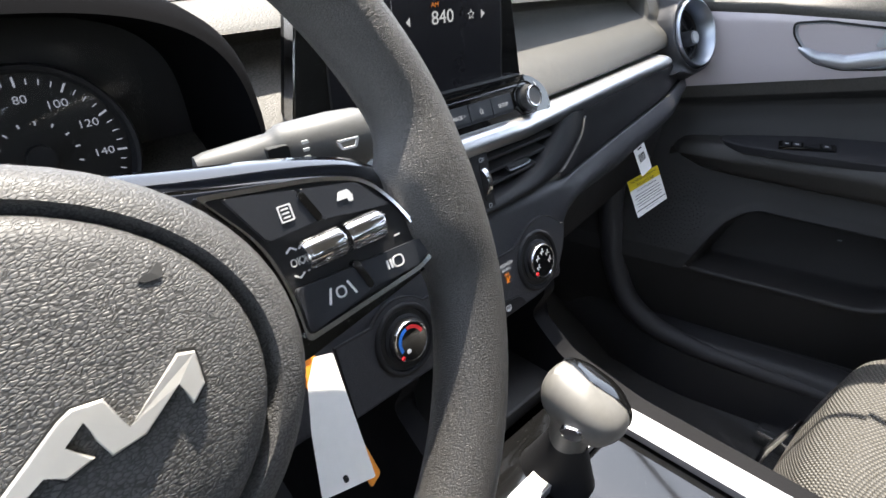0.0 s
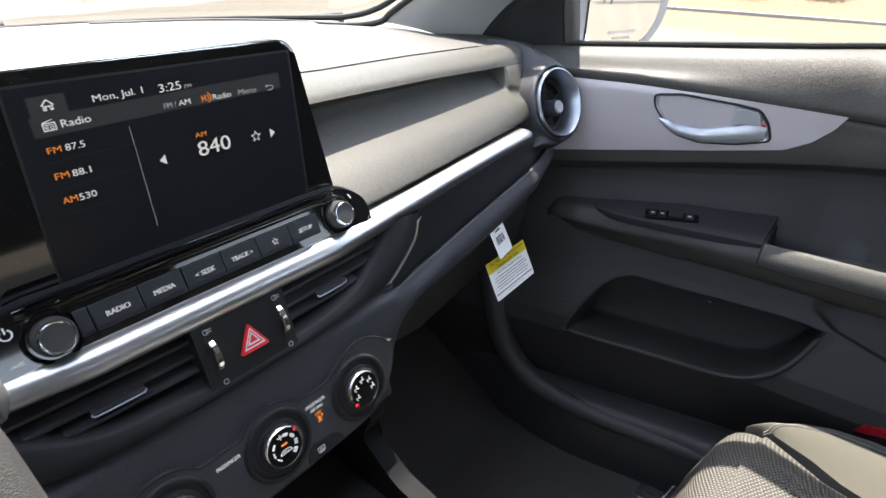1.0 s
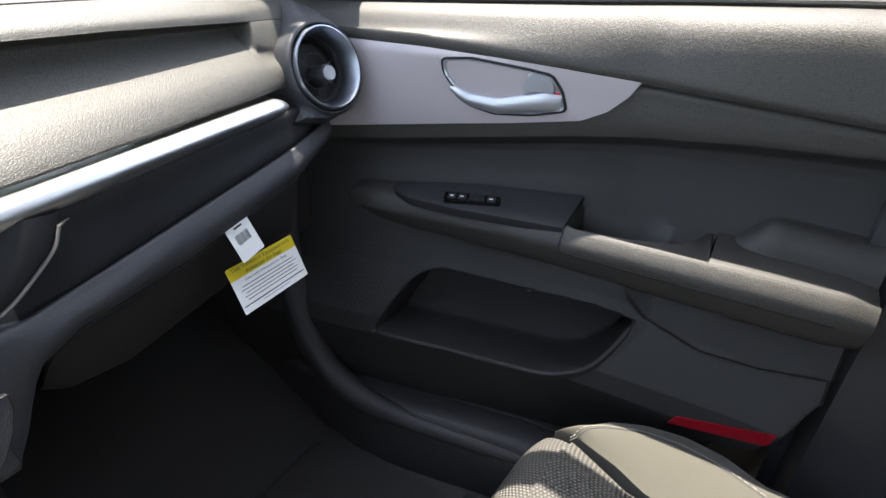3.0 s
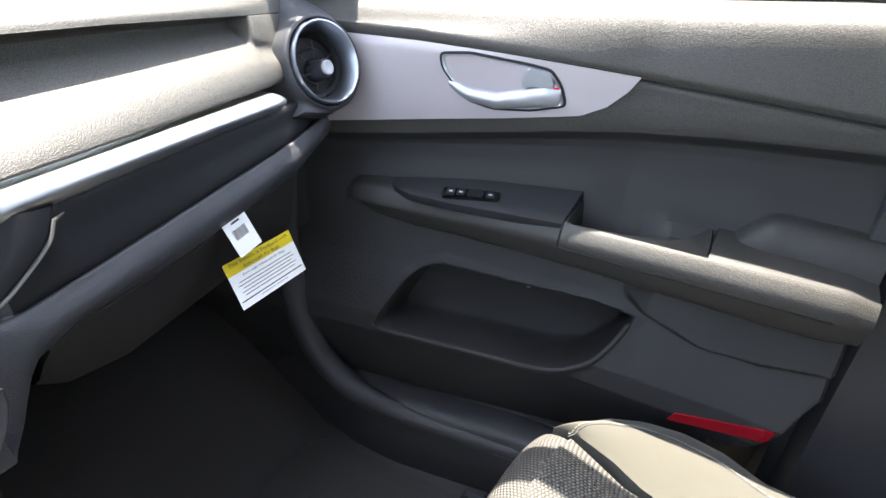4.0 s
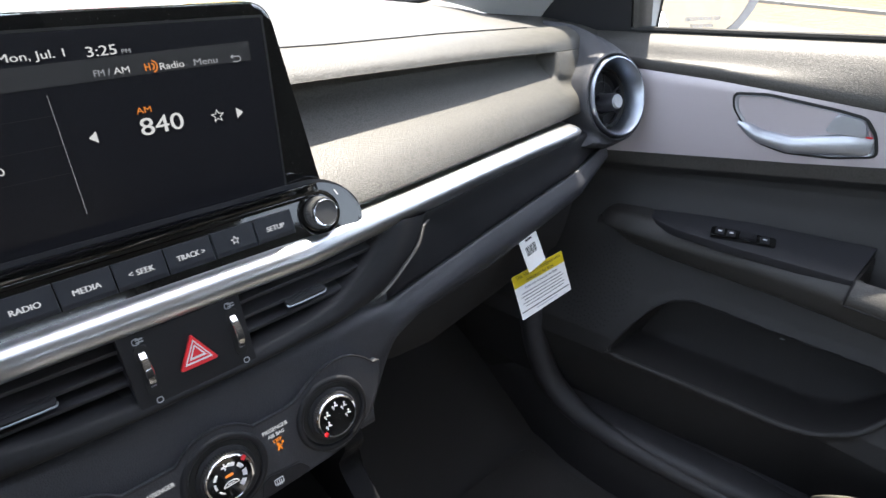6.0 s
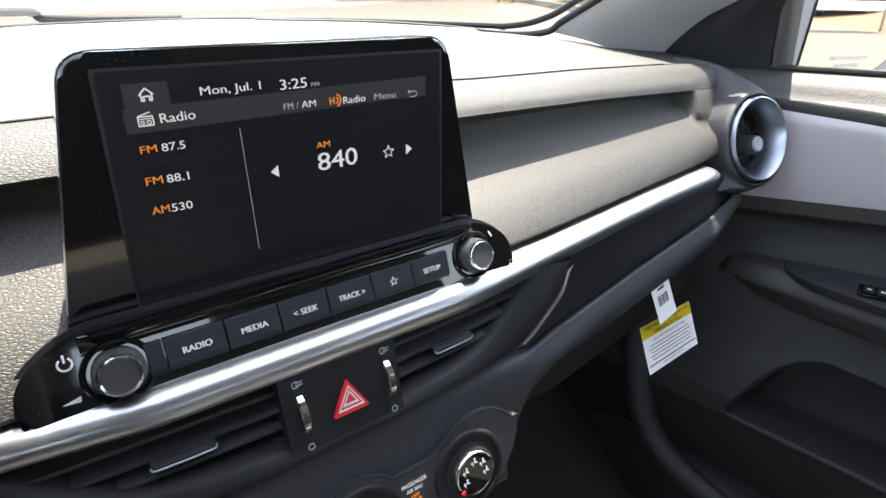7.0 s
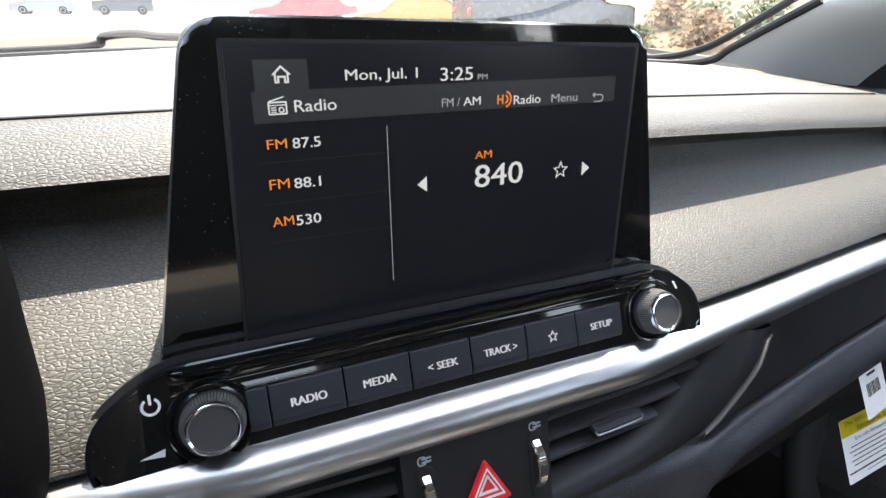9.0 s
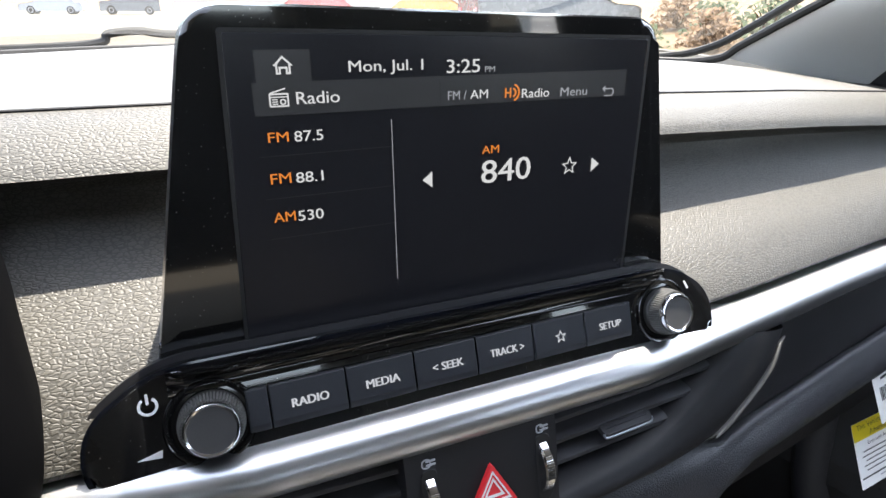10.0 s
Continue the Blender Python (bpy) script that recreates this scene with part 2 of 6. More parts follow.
# ---- mesh helpers ----
def thing(name, label, category, at=(0, 0, 0), group="", kind=""):
    return tagged(pose_set(new(name), at), label, category, group, kind)


def pose_set(ob, at):
    ob.location = at
    return ob


def part(name, bm, mat, parent=None, label="", smooth=True):
    """Links a bmesh, given in world metres, as one mesh object under a thing or under a part."""
    me = bpy.data.meshes.new(name)
    bmesh.ops.recalc_face_normals(bm, faces=bm.faces)
    bm.to_mesh(me)
    bm.free()
    me.materials.append(mat)
    if smooth:
        me.shade_smooth()
        me.set_sharp_from_angle(angle=radians(38))
        whole = sum(p.area for p in me.polygons)
        for p in me.polygons:
            if len(p.vertices) > 4 or p.area > 0.22 * whole:
                p.use_smooth = False
    ob = new(name, me)
    if parent is not None:
        base = Vector((0, 0, 0))
        up = parent
        while up is not None:
            base += up.location
            up = up.parent
        ob.parent = parent
        ob.location = -base
    return tagged(ob, label)


def axes(o, x, y):
    """A frame at o: local x and y as given, local z across both."""
    x = Vector(x).normalized()
    z = x.cross(Vector(y)).normalized()
    y = z.cross(x)
    return Matrix(((x.x, y.x, z.x, o[0]), (x.y, y.y, z.y, o[1]), (x.z, y.z, z.z, o[2]), (0, 0, 0, 1)))


def spline(pts, n):
    """n points along a smooth curve through pts."""
    p = [np.array(q, float) for q in pts]
    p = [2 * p[0] - p[1]] + p + [2 * p[-1] - p[-2]]
    out = []
    for t in np.linspace(0, len(pts) - 1, n):
        i = min(int(t), len(pts) - 2)
        f = t - i
        a, b, c, d = p[i:i + 4]
        out.append(0.5 * (2 * b + (c - a) * f + (2 * a - 5 * b + 4 * c - d) * f * f + (3 * b - a - 3 * c + d) * f ** 3))
    return out


def skin(rows, close_u=False, close_v=False, thick=0.0, cloth=False):
    """A surface over rows of points; with thick, a slab whose back lies that far along each vertex normal, inwards; cloth adds a map in metres."""
    bm = bmesh.new()
    g = [[bm.verts.new(tuple(p)) for p in r] for r in rows]
    nu, nv = len(g), len(g[0])
    for i in range(nu if close_u else nu - 1):
        for j in range(nv if close_v else nv - 1):
            q = [g[i][j], g[(i + 1) % nu][j], g[(i + 1) % nu][(j + 1) % nv], g[i][(j + 1) % nv]]
            if len(set(q)) == 4:
                bm.faces.new(q)
    if cloth:
        grid = np.array([[tuple(p) for p in r] for r in rows], float)
        v_len = np.concatenate([np.zeros((nu, 1)), np.cumsum(np.linalg.norm(np.diff(grid, axis=1), axis=2), axis=1)], axis=1)
        u_len = np.concatenate([np.zeros((1, nv)), np.cumsum(np.linalg.norm(np.diff(grid, axis=0), axis=2), axis=0)], axis=0)
        place = {g[i][j]: (u_len[i, j], v_len[i, j]) for i in range(nu) for j in range(nv)}
        layer = bm.loops.layers.uv.new("cloth")
        for face in bm.faces:
            for corner in face.loops:
                corner[layer].uv = place[corner.vert]
    if thick:
        bm.normal_update()
        bmesh.ops.solidify(bm, geom=bm.faces[:], thickness=thick)
    return bm


def rpoly(pts, r, n=5):
    """The outline pts with its corners rounded by r (one radius, or one a corner)."""
    out = []
    k = len(pts)
    rs = r if isinstance(r, (list, tuple)) else [r] * k
    for i in range(k):
        a, b, c = (Vector(pts[(i + j) % k]) for j in (-1, 0, 1))
        rad = min(rs[i], (a - b).length * 0.48, (c - b).length * 0.48)
        p, q = b + (a - b).normalized() * rad, b + (c - b).normalized() * rad
        for s in range(n + 1):
            t = s / n
            out.append(tuple(p * (1 - t) ** 2 + b * 2 * t * (1 - t) + q * t * t))
    return out


def rrect(w, h, r, cx=0.0, cy=0.0, n=5):
    return rpoly([(cx - w / 2, cy - h / 2), (cx + w / 2, cy - h / 2), (cx + w / 2, cy + h / 2), (cx - w / 2, cy + h / 2)], r, n)


def slab(outline, z0, z1, m, bevel=0.0, seg=2):
    """A plate with that outline between the heights z0 and z1 of the frame m, its front edge (z1) bevelled."""
    bm = bmesh.new()
    lo = [bm.verts.new((*p[:2], z0)) for p in outline]
    hi = [bm.verts.new((*p[:2], z1)) for p in outline]
    bm.faces.new(lo[::-1])
    top = bm.faces.new(hi)
    for i in range(len(lo)):
        j = (i + 1) % len(lo)
        bm.faces.new((lo[i], lo[j], hi[j], hi[i]))
    if bevel:
        bmesh.ops.bevel(bm, geom=list(top.edges), offset=bevel, segments=seg, profile=0.5, affect="EDGES", clamp_overlap=True)
    bmesh.ops.transform(bm, matrix=m, verts=bm.verts)
    return bm


def ringslab(outer, inner, z0, z1, m):
    """A frame between two outlines of as many points."""
    bm = bmesh.new()
    v = [[bm.verts.new((*p[:2], z)) for p in o] for o, z in ((outer, z0), (outer, z1), (inner, z1), (inner, z0))]
    k = len(outer)
    for a in range(4):
        for i in range(k):
            j = (i + 1) % k
            bm.faces.new((v[a][i], v[a][j], v[(a + 1) % 4][j], v[(a + 1) % 4][i]))
    bmesh.ops.transform(bm, matrix=m, verts=bm.verts)
    return bm


def lathe(prof, m, n=48, sx=1.0, sy=1.0):
    """A turned body: prof is (radius, height) from the bottom to the top, in the frame m."""
    rows = []
    for i in range(n):
        a = 2 * math.pi * i / n
        rows.append([m @ Vector((max(r, 1e-5) * math.cos(a) * sx, max(r, 1e-5) * math.sin(a) * sy, h)) for r, h in prof])
    bm = skin(rows, close_u=True)
    bmesh.ops.remove_doubles(bm, verts=bm.verts, dist=2e-5)
    return bm


def box(size, m, bevel=0.0, seg=2):
    bm = bmesh.new()
    bmesh.ops.create_cube(bm, size=1)
    bmesh.ops.scale(bm, vec=size, verts=bm.verts)
    if bevel:
        bmesh.ops.bevel(bm, geom=bm.edges[:], offset=bevel, segments=seg, profile=0.5, affect="EDGES")
    bmesh.ops.transform(bm, matrix=m, verts=bm.verts)
    return bm


def tube(pts, radius, n=10, closed=False, flat=1.0):
    """A pipe along pts; radius may be a list."""
    pts = [Vector(p) for p in pts]
    rows, side = [], None
    for i, p in enumerate(pts):
        a = pts[i - 1] if i or closed else p
        b = pts[(i + 1) % len(pts)] if i < len(pts) - 1 or closed else p
        d = (b - a).normalized()
        if side is None:
            side = d.orthogonal().normalized()
        side = (side - d * side.dot(d)).normalized()
        up = d.cross(side)
        r = radius[i] if isinstance(radius, (list, tuple)) else radius
        rows.append([p + side * r * math.cos(2 * math.pi * k / n) + up * r * flat * math.sin(2 * math.pi * k / n) for k in range(n)])
    bm = skin(rows, close_u=closed, close_v=True)
    if not closed:
        bmesh.ops.contextual_create(bm, geom=[e for e in bm.edges if e.is_boundary])
    return bm


def join(*bms):
    out = bmesh.new()
    for b in bms:
        me = bpy.data.meshes.new("joined")
        b.to_mesh(me)
        b.free()
        out.from_mesh(me)
        bpy.data.meshes.remove(me)
    return out


def words(text, m, width, height, lift=0.0004, bold=0.0):
    """Lettering of that width and cap height, its lower left corner at the frame's origin."""
    cu = bpy.data.curves.new("lettering", "FONT")
    cu.body, cu.size, cu.extrude, cu.resolution_u = text, 1.0, 0.0, 3
    tmp = bpy.data.objects.new("lettering", cu)
    me = bpy.data.meshes.new_from_object(tmp)
    bm = bmesh.new()
    bm.from_mesh(me)
    bpy.data.objects.remove(tmp)
    bpy.data.curves.remove(cu)
    bpy.data.meshes.remove(me)
    xs = [v.co.x for v in bm.verts]
    x0, w = min(xs), max(xs) - min(xs)
    for v in bm.verts:
        v.co = Vector(((v.co.x - x0) / w * width, v.co.y / 0.70 * height, lift))
    if bold:
        me = bpy.data.meshes.new("lettering")
        bm.to_mesh(me)
        me.transform(Matrix.Translation((bold * height, 0, .00004)))
        bm.from_mesh(me)
        bpy.data.meshes.remove(me)
    bmesh.ops.transform(bm, matrix=m, verts=bm.verts)
    return bm


def shift(x=0.0, y=0.0, z=0.0):
    return Matrix.Translation((x, y, z))


def lerp(x, xs, vs):
    return float(np.interp(x, xs, vs))


# ---- ground and surroundings ----
def ground_sheet():
    rows = []
    for x in np.concatenate([np.linspace(-900, -40, 8), np.linspace(-30, 60, 46), np.linspace(80, 900, 8)]):
        rows.append([])
        for y in np.concatenate([np.linspace(-900, -40, 8), np.linspace(-30, 90, 61), np.linspace(110, 900, 8)]):
            rows[-1].append((x, y, bank(x, y)))
    return skin(rows)


def kerb_x(y):
    """The kerb line along the right of the lot."""
    return 9.5 + 0.03 * y if y < 8 else 9.74 + 0.22 * (y - 8)


def bank(x, y):
    d = x - kerb_x(min(y, 30)) - 0.3
    if y > 34:
        d = max(d, (y - 95) * 0.5)
    if d <= 0:
        return 0.0
    return 0.12 + min(d, 40) * 0.16 + 0.25 * math.sin(x * 0.9 + y * 0.5) * min(d / 6, 1)


lot = part("ground", ground_sheet(), M_SAND, None, "sandy ground and bank round a parking lot")
tagged(lot, category="ground", kind="structure")
lot_rows = []
for y in np.linspace(-60, 90, 76):
    xr = kerb_x(min(y, 30))
    lot_rows.append([(x, y, 0.012 + 0.004 * math.sin(x) * math.sin(y * 0.7)) for x in np.linspace(-60, xr, 40)])
tagged(part("pavement", skin(lot_rows), M_ASPHALT, None, "sun-bleached asphalt of the parking lot"), category="pavement", kind="structure")
for y0 in np.arange(-12, 30, 3.0):
    line = [(kerb_x(min(y, 30)), y) for y in np.linspace(y0 + 0.01, y0 + 2.99, 5)]
    tagged(part("kerb", slab([(x, y) for x, y in line] + [(x + 0.16, y) for x, y in line[::-1]], -0.05, 0.15, Matrix(), 0.02), M_KERB, None,
                "low pale concrete kerb along the lot"), category="kerb", kind="structure")


def shrub(at, size, leaf, seed, label):
    rnd = random.Random(seed)
    root = thing("shrub", label, "shrub", at)
    bm = bmesh.new()
    for k in range(14):
        a, l = rnd.uniform(0, 6.28), rnd.uniform(0.5, 1) * size
        tip = Vector((math.cos(a) * l * 0.6, math.sin(a) * l * 0.6, l * 0.8)) + Vector(at)
        one = tube([Vector(at), Vector(at) * 0.5 + tip * 0.5 + Vector((0, 0, 0.1 * size)), tip], [0.02 * size, 0.014 * size, 0.004 * size], 5)
        me = bpy.data.meshes.new("twig")
        one.to_mesh(me), one.free(), bm.from_mesh(me), bpy.data.meshes.remove(me)
    part("stem", bm, M_DRY, root)
    bm = bmesh.new()
    for k in range(520):
        a, b, l = rnd.uniform(0, 6.28), rnd.uniform(0.05, 1.5), rnd.uniform(0.35, 1) * size
        c = Vector(at) + Vector((math.cos(a) * math.cos(b) * l * 0.8, math.sin(a) * math.cos(b) * l * 0.8, math.sin(b) * l))
        d1 = Vector((rnd.uniform(-1, 1), rnd.uniform(-1, 1), rnd.uniform(-1, 1))).normalized() * 0.09 * size
        d2 = d1.orthogonal() * 0.45
        bm.faces.new([bm.verts.new(c + v) for v in (-d1, d2, d1, -d2)])
    part("foliage", bm, leaf, root, smooth=False)
    return root


for i, (x, y, s, kind) in enumerate(((11.2, 1.2, 0.55, 1), (12.4, 3.0, 0.9, 0), (11.0, 2.3, 0.5, 1), (13.0, -0.8, 0.8, 1), (12.0, 5.6, 0.8, 0),
                                     (10.7, 11.65, 0.75, 0), (10.9, 9.9, 0.9, 1), (12.2, 11.0, 1.1, 0), (11.6, 10.2, 0.7, 1), (11.9, 9.1, 1.0, 0),
                                     (13.5, 13.5, 1.1, 1), (11.8, -3.5, 0.8, 0), (12.2, -7.5, 0.9, 0))):
    shrub((x, y, bank(x, y) - 0.02), s, (M_LEAF, M_DRY)[kind], 40 + i, ("green desert shrub on the sandy bank", "dry brown shrub on the sandy bank")[kind])


def vehicle(name, label, paint, m, length, width, height, tall=False):
    """A parked car: lower body, glasshouse, four wheels, lamps."""
    root = tagged(new(name), label, "car")
    root.matrix_world = m
    w, h = width / 2, height
    deck = h * (0.62 if tall else 0.55)
    if tall:
        prof = [(-.5, .17), (-.5, .95), (-.46, 1), (.18, 1), (.30, .68), (.47, .62), (.5, .5), (.5, .17)]
    else:
        prof = [(-.5, .17), (-.5, .62), (-.40, .68), (-.26, .97), (.08, 1), (.26, .66), (.46, .54), (.5, .42), (.5, .16)]
    pts = spline([(a * length, b * h) for a, b in prof], 34)
    rows = []
    for s, k in ((-1, .90), (-1, 1), (-.5, 1.0), (.5, 1.0), (1, 1), (1, .90)):
        rows.append([(w * s * (1 - 0.22 * max(0, (z - deck) / (h - deck))) * (k if abs(s) == 1 else 1), y, z if k == 1 else z * 0.97 + 0.01) for y, z in pts])
    bm = skin(rows, close_v=True)
    bmesh.ops.holes_fill(bm, edges=bm.edges[:], sides=0)

    def local(nm, b, mat, lab="", up=None):
        me = bpy.data.meshes.new(nm)
        bmesh.ops.recalc_face_normals(b, faces=b.faces)
        b.to_mesh(me), b.free(), me.materials.append(mat), me.shade_smooth(), me.set_sharp_from_angle(angle=radians(35))
        ob = new(nm, me)
        ob.parent = up or root
        return tagged(ob, lab)
    local("body", bm, paint)
    for s in (-1, 1):
        win = [(-.38, .70), (-.24, .93), (.06, .95), (.20, .70)] if not tall else [(-.45, .70), (-.44, .94), (.16, .94), (.25, .70)]
        o = rpoly([(a * length, b * h) for a, b in win], 0.06)
        local("side_window", slab(o, 0, 0.012, axes((s * w * 0.905, 0, 0), (0, 1, 0), (-0.22 * s, 0, 1))), M_GLASSDARK, "dark tinted glass")
        for y in (-.31, .32):
            wh = local("wheel", lathe([(0.0, -.1), (.3 * h / 1.5, -.1), (.33 * h / 1.5, -.07), (.33 * h / 1.5, .07), (.3 * h / 1.5, .1), (.2, .1)],
                                      axes((s * (w * .9 - .085), y * length, .33 * h / 1.5), (0, 1, 0), (0, 0, 1)), 24), M_TYRE)
            local("rim", lathe([(0, -.085), (.2, -.106), (.21, -.11), (.2, .108), (.08, .1), (0, .112)],
                               axes((s * (w * .9 - .085), y * length, .33 * h / 1.5), (0, 1, 0), (0, 0, 1)), 20), M_CARGREY, "grey alloy rim", wh)
        local("headlamp", slab(rrect(.3, .14, .05), 0, .03, axes((s * w * .7, length * .497, h * .42), (-1, 0, 0), (0, 0, 1)), .01), M_CHROME)
        local("tail_lamp", slab(rrect(.26, .16, .05), 0, .03, axes((s * w * .72, -length * .499, h * .52), (1, 0, 0), (0, 0, 1)), .01), M_RED)
    return root


vehicle("parked_car", "slate grey sports utility car parked on the lot", M_CARSLATE, pose(9.5, 14.3, 0.02, 0, 0, -99), 4.7, 1.9, 1.75, True)
vehicle("sports_car", "yellow sports car parked on the lot", M_CARYEL, pose(7.8, 20.5, 0.02, 0, 0, 84), 4.4, 1.85, 1.3)
vehicle("parked_car", "black sports utility car parked on the lot", M_CARBLACK, pose(13.2, 22.5, 0.02, 0, 0, 75), 4.8, 1.9, 1.75, True)
vehicle("parked_car", "red sedan parked on the lot", M_CARRED, pose(5.5, 27.5, 0.02, 0, 0, 80), 4.6, 1.8, 1.45)
vehicle("parked_car", "dark sedan parked far across the lot", M_CARGREY, pose(-9.5, 62, 0.02, 0, 0, 85), 4.7, 1.85, 1.5)
vehicle("parked_car", "dark sports utility car far across the lot", M_CARBLACK, pose(-3.5, 62, 0.02, 0, 0, 90), 4.8, 1.9, 1.75, True)
vehicle("parked_car", "pale sports utility car behind the lot", M_CARWHITE, pose(10.0, -22.5, 0.02, 0, 0, 10), 4.7, 1.9, 1.85, True)
vehicle("parked_car", "white van behind the lot", M_CARWHITE, pose(13.6, -21.0, 0.5, 0, 0, 10), 5.2, 2.0, 2.3, True)

table = thing("folding_table", "dark folding table beside the parked cars", "table", (7.2, -15, 0))
part("table_top", box((2.2, 0.7, 0.05), pose(7.2, -15, 0.74), 0.01), M_DARK, table)
for dx in (-1, 1):
    for dy in (-.28, .28):
        part("leg", tube([(7.2 + dx, -15 + dy, .72), (7.2 + dx * 1.02, -15 + dy, 0.012)], 0.02, 8), M_DARK, table)
chair = thing("camp_chair", "orange-red camp chair by the table", "chair", (8.85, -15.3, 0))
part("seat", box((.5, .45, .04), pose(8.85, -15.3, .45), .01), M_CARRED, chair)
part("backrest", box((.5, .04, .5), pose(8.85, -15.52, .75, 8), .01), M_CARRED, chair)
for dx in (-.22, .22):
    for dy in (-.2, .2):
        part("leg", tube([(8.85 + dx, -15.3 + dy, .45), (8.85 + dx, -15.3 + dy, .012)], .015, 6), M_DARK, chair)

far_wall = part("boundary_wall", box((60, 0.3, 2.0), pose(30, 33, 1.3), 0.02), M_WALL, None, "low pale block wall behind the bank")
tagged(far_wall, category="wall", kind="structure")

# ---- car shell, kept out of the way of the views ----
def windscreen_pt(u, v):
    """u across (-1 to 1), v from the base to the header."""
    y = (0.74 - 0.26 * u * u) * (1 - v) + v * (-0.24 - 0.04 * u * u)
    z = 0.968 - 0.018 * u * u + v * 0.385
    x = u * (0.70 - 0.10 * v)
    return (x, y, z + 0.03 * math.sin(math.pi * v))


shell = [[windscreen_pt(u, v) for v in np.linspace(0, 1, 14)] for u in np.linspace(-1, 1, 21)]
glass = part("windscreen", skin(shell), M_GLASS, None, "clear laminated windscreen glass")
glass.visible_shadow = False
tagged(glass, category="windscreen", kind="structure")
frit = spline([(-.95, .004), (-.5, .003), (0, .003), (.5, .003), (.80, .004), (.87, .012), (.91, .04), (.93, .10), (.945, .30), (.95, .6), (.95, 1)], 80)
tagged(part("windscreen_border", tube([Vector(windscreen_pt(u, v)) + Vector((0, -.006, -.004)) for u, v in frit], .0055, 8), M_BLACK, None, "black border along the windscreen edge"), category="windscreen", kind="structure")
wiper = thing("wiper", "black wiper arm resting below the windscreen", "wiper", (-.14, .80, .97))
part("arm", tube(spline([(-.40, .80, .958), (-.215, .80, .966), (-.19, .80, .980), (-.15, .80, .984), (-.12, .80, .980), (-.08, .80, .978), (-.06, .80, .968), (.12, .80, .962)], 40), .006, 8), M_BLACK, wiper)

roof = []
for u in np.linspace(-1, 1, 15):
    roof.append([(u * (0.60 + .02 * math.sin(math.pi * v)), -0.24 + .06 * u * u * (1 - v) - 1.9 * v, 1.355 + .05 * math.sin(math.pi * v) - .045 * abs(u) ** 3) for v in np.linspace(0, 1, 10)])
tagged(part("ceiling", skin(roof, thick=0.03), M_LINER, None, "pale grey fabric headliner"), category="ceiling", kind="structure")
tagged(part("wall_rear", box((1.5, .04, 1.0), pose(0, -2.2, .72), .01), M_CARPET, None, "plain rear bulkhead of the cabin"), category="wall", kind="structure")
side = [[(-(.66 + .08 * math.sin(math.pi * min(1, max(0, (z - .2) / 1.1)))), y, z) for z in np.linspace(.2, .95, 8)] for y in np.linspace(.78, -2.2, 16)]
tagged(part("wall_driver_side", skin(side, thick=.05), M_CARD, None, "plain dark driver's door side of the cabin"), category="wall", kind="structure")
rear_side = [[(.72 + .04 * math.sin(math.pi * min(1, max(0, (z - .2) / 1.1))), y, z) for z in np.linspace(.2, .98, 8)] for y in np.linspace(-.86, -2.2, 9)]
tagged(part("wall_rear_side", skin(rear_side, thick=.05), M_CARD, None, "plain dark rear door side of the cabin"), category="wall", kind="structure")
for s, nm in ((-1, "window_rear_driver"), (1, "window_rear_passenger")):
    upper = [[(s * (.735 - .33 * (z - .95)), y, z) for z in np.linspace(.94, 1.33, 5)] for y in np.linspace(-.88, -1.85, 8)]
    light = part(nm, skin(upper), M_GLASS, None, "clear rear door window glass")
    light.visible_shadow = False
    tagged(light, category="window", kind="structure")
    post_rear = [[(s * (.74 - .33 * (z - .95)), y, z) for z in np.linspace(.93, 1.35, 5)] for y in (-1.85, -1.95, -2.2)]
    tagged(part("pillar_quarter", skin(post_rear, thick=.03), M_LINER, None, "pale rear quarter pillar"), category="pillar", kind="structure")
tagged(part("pillar_driver", skin([[(-(.74 - .33 * (z - .95)), y, z) for z in np.linspace(.93, 1.35, 5)] for y in (-.72, -.80, -.88)], thick=.03), M_LINER, None, "pale pillar behind the driver's door"), category="pillar", kind="structure")
back_rows = [[(u * .24, -2.19 + .05 * v, 1.20 + .16 * v) for v in np.linspace(0, 1, 4)] for u in np.linspace(-1, 1, 7)]
back_glass = part("window_back", skin(back_rows), M_GLASS, None, "clear rear window glass")
back_glass.visible_shadow = False
tagged(back_glass, category="window", kind="structure")
# Unseen panels, added to narrow the rear window and its glare on the pod.
for s in (-1, 1):
    tagged(part("back_mask", skin([[(s * u, -2.19 + .05 * v, 1.20 + .16 * v) for v in np.linspace(-.6, 1.2, 4)] for u in (.245, .45, .78)], thick=.02), M_LINER, None, "unseen added pale panel narrowing the rear window"), category="wall", kind="structure")

# ---- dashboard ----
dash = thing("dashboard", "two-tone grey leather-grained dashboard under the windscreen", "dashboard", (0, 0.2, 0.6))
DX = (-.62, -.35, -.10, .10, .21, .35, .50, .550)


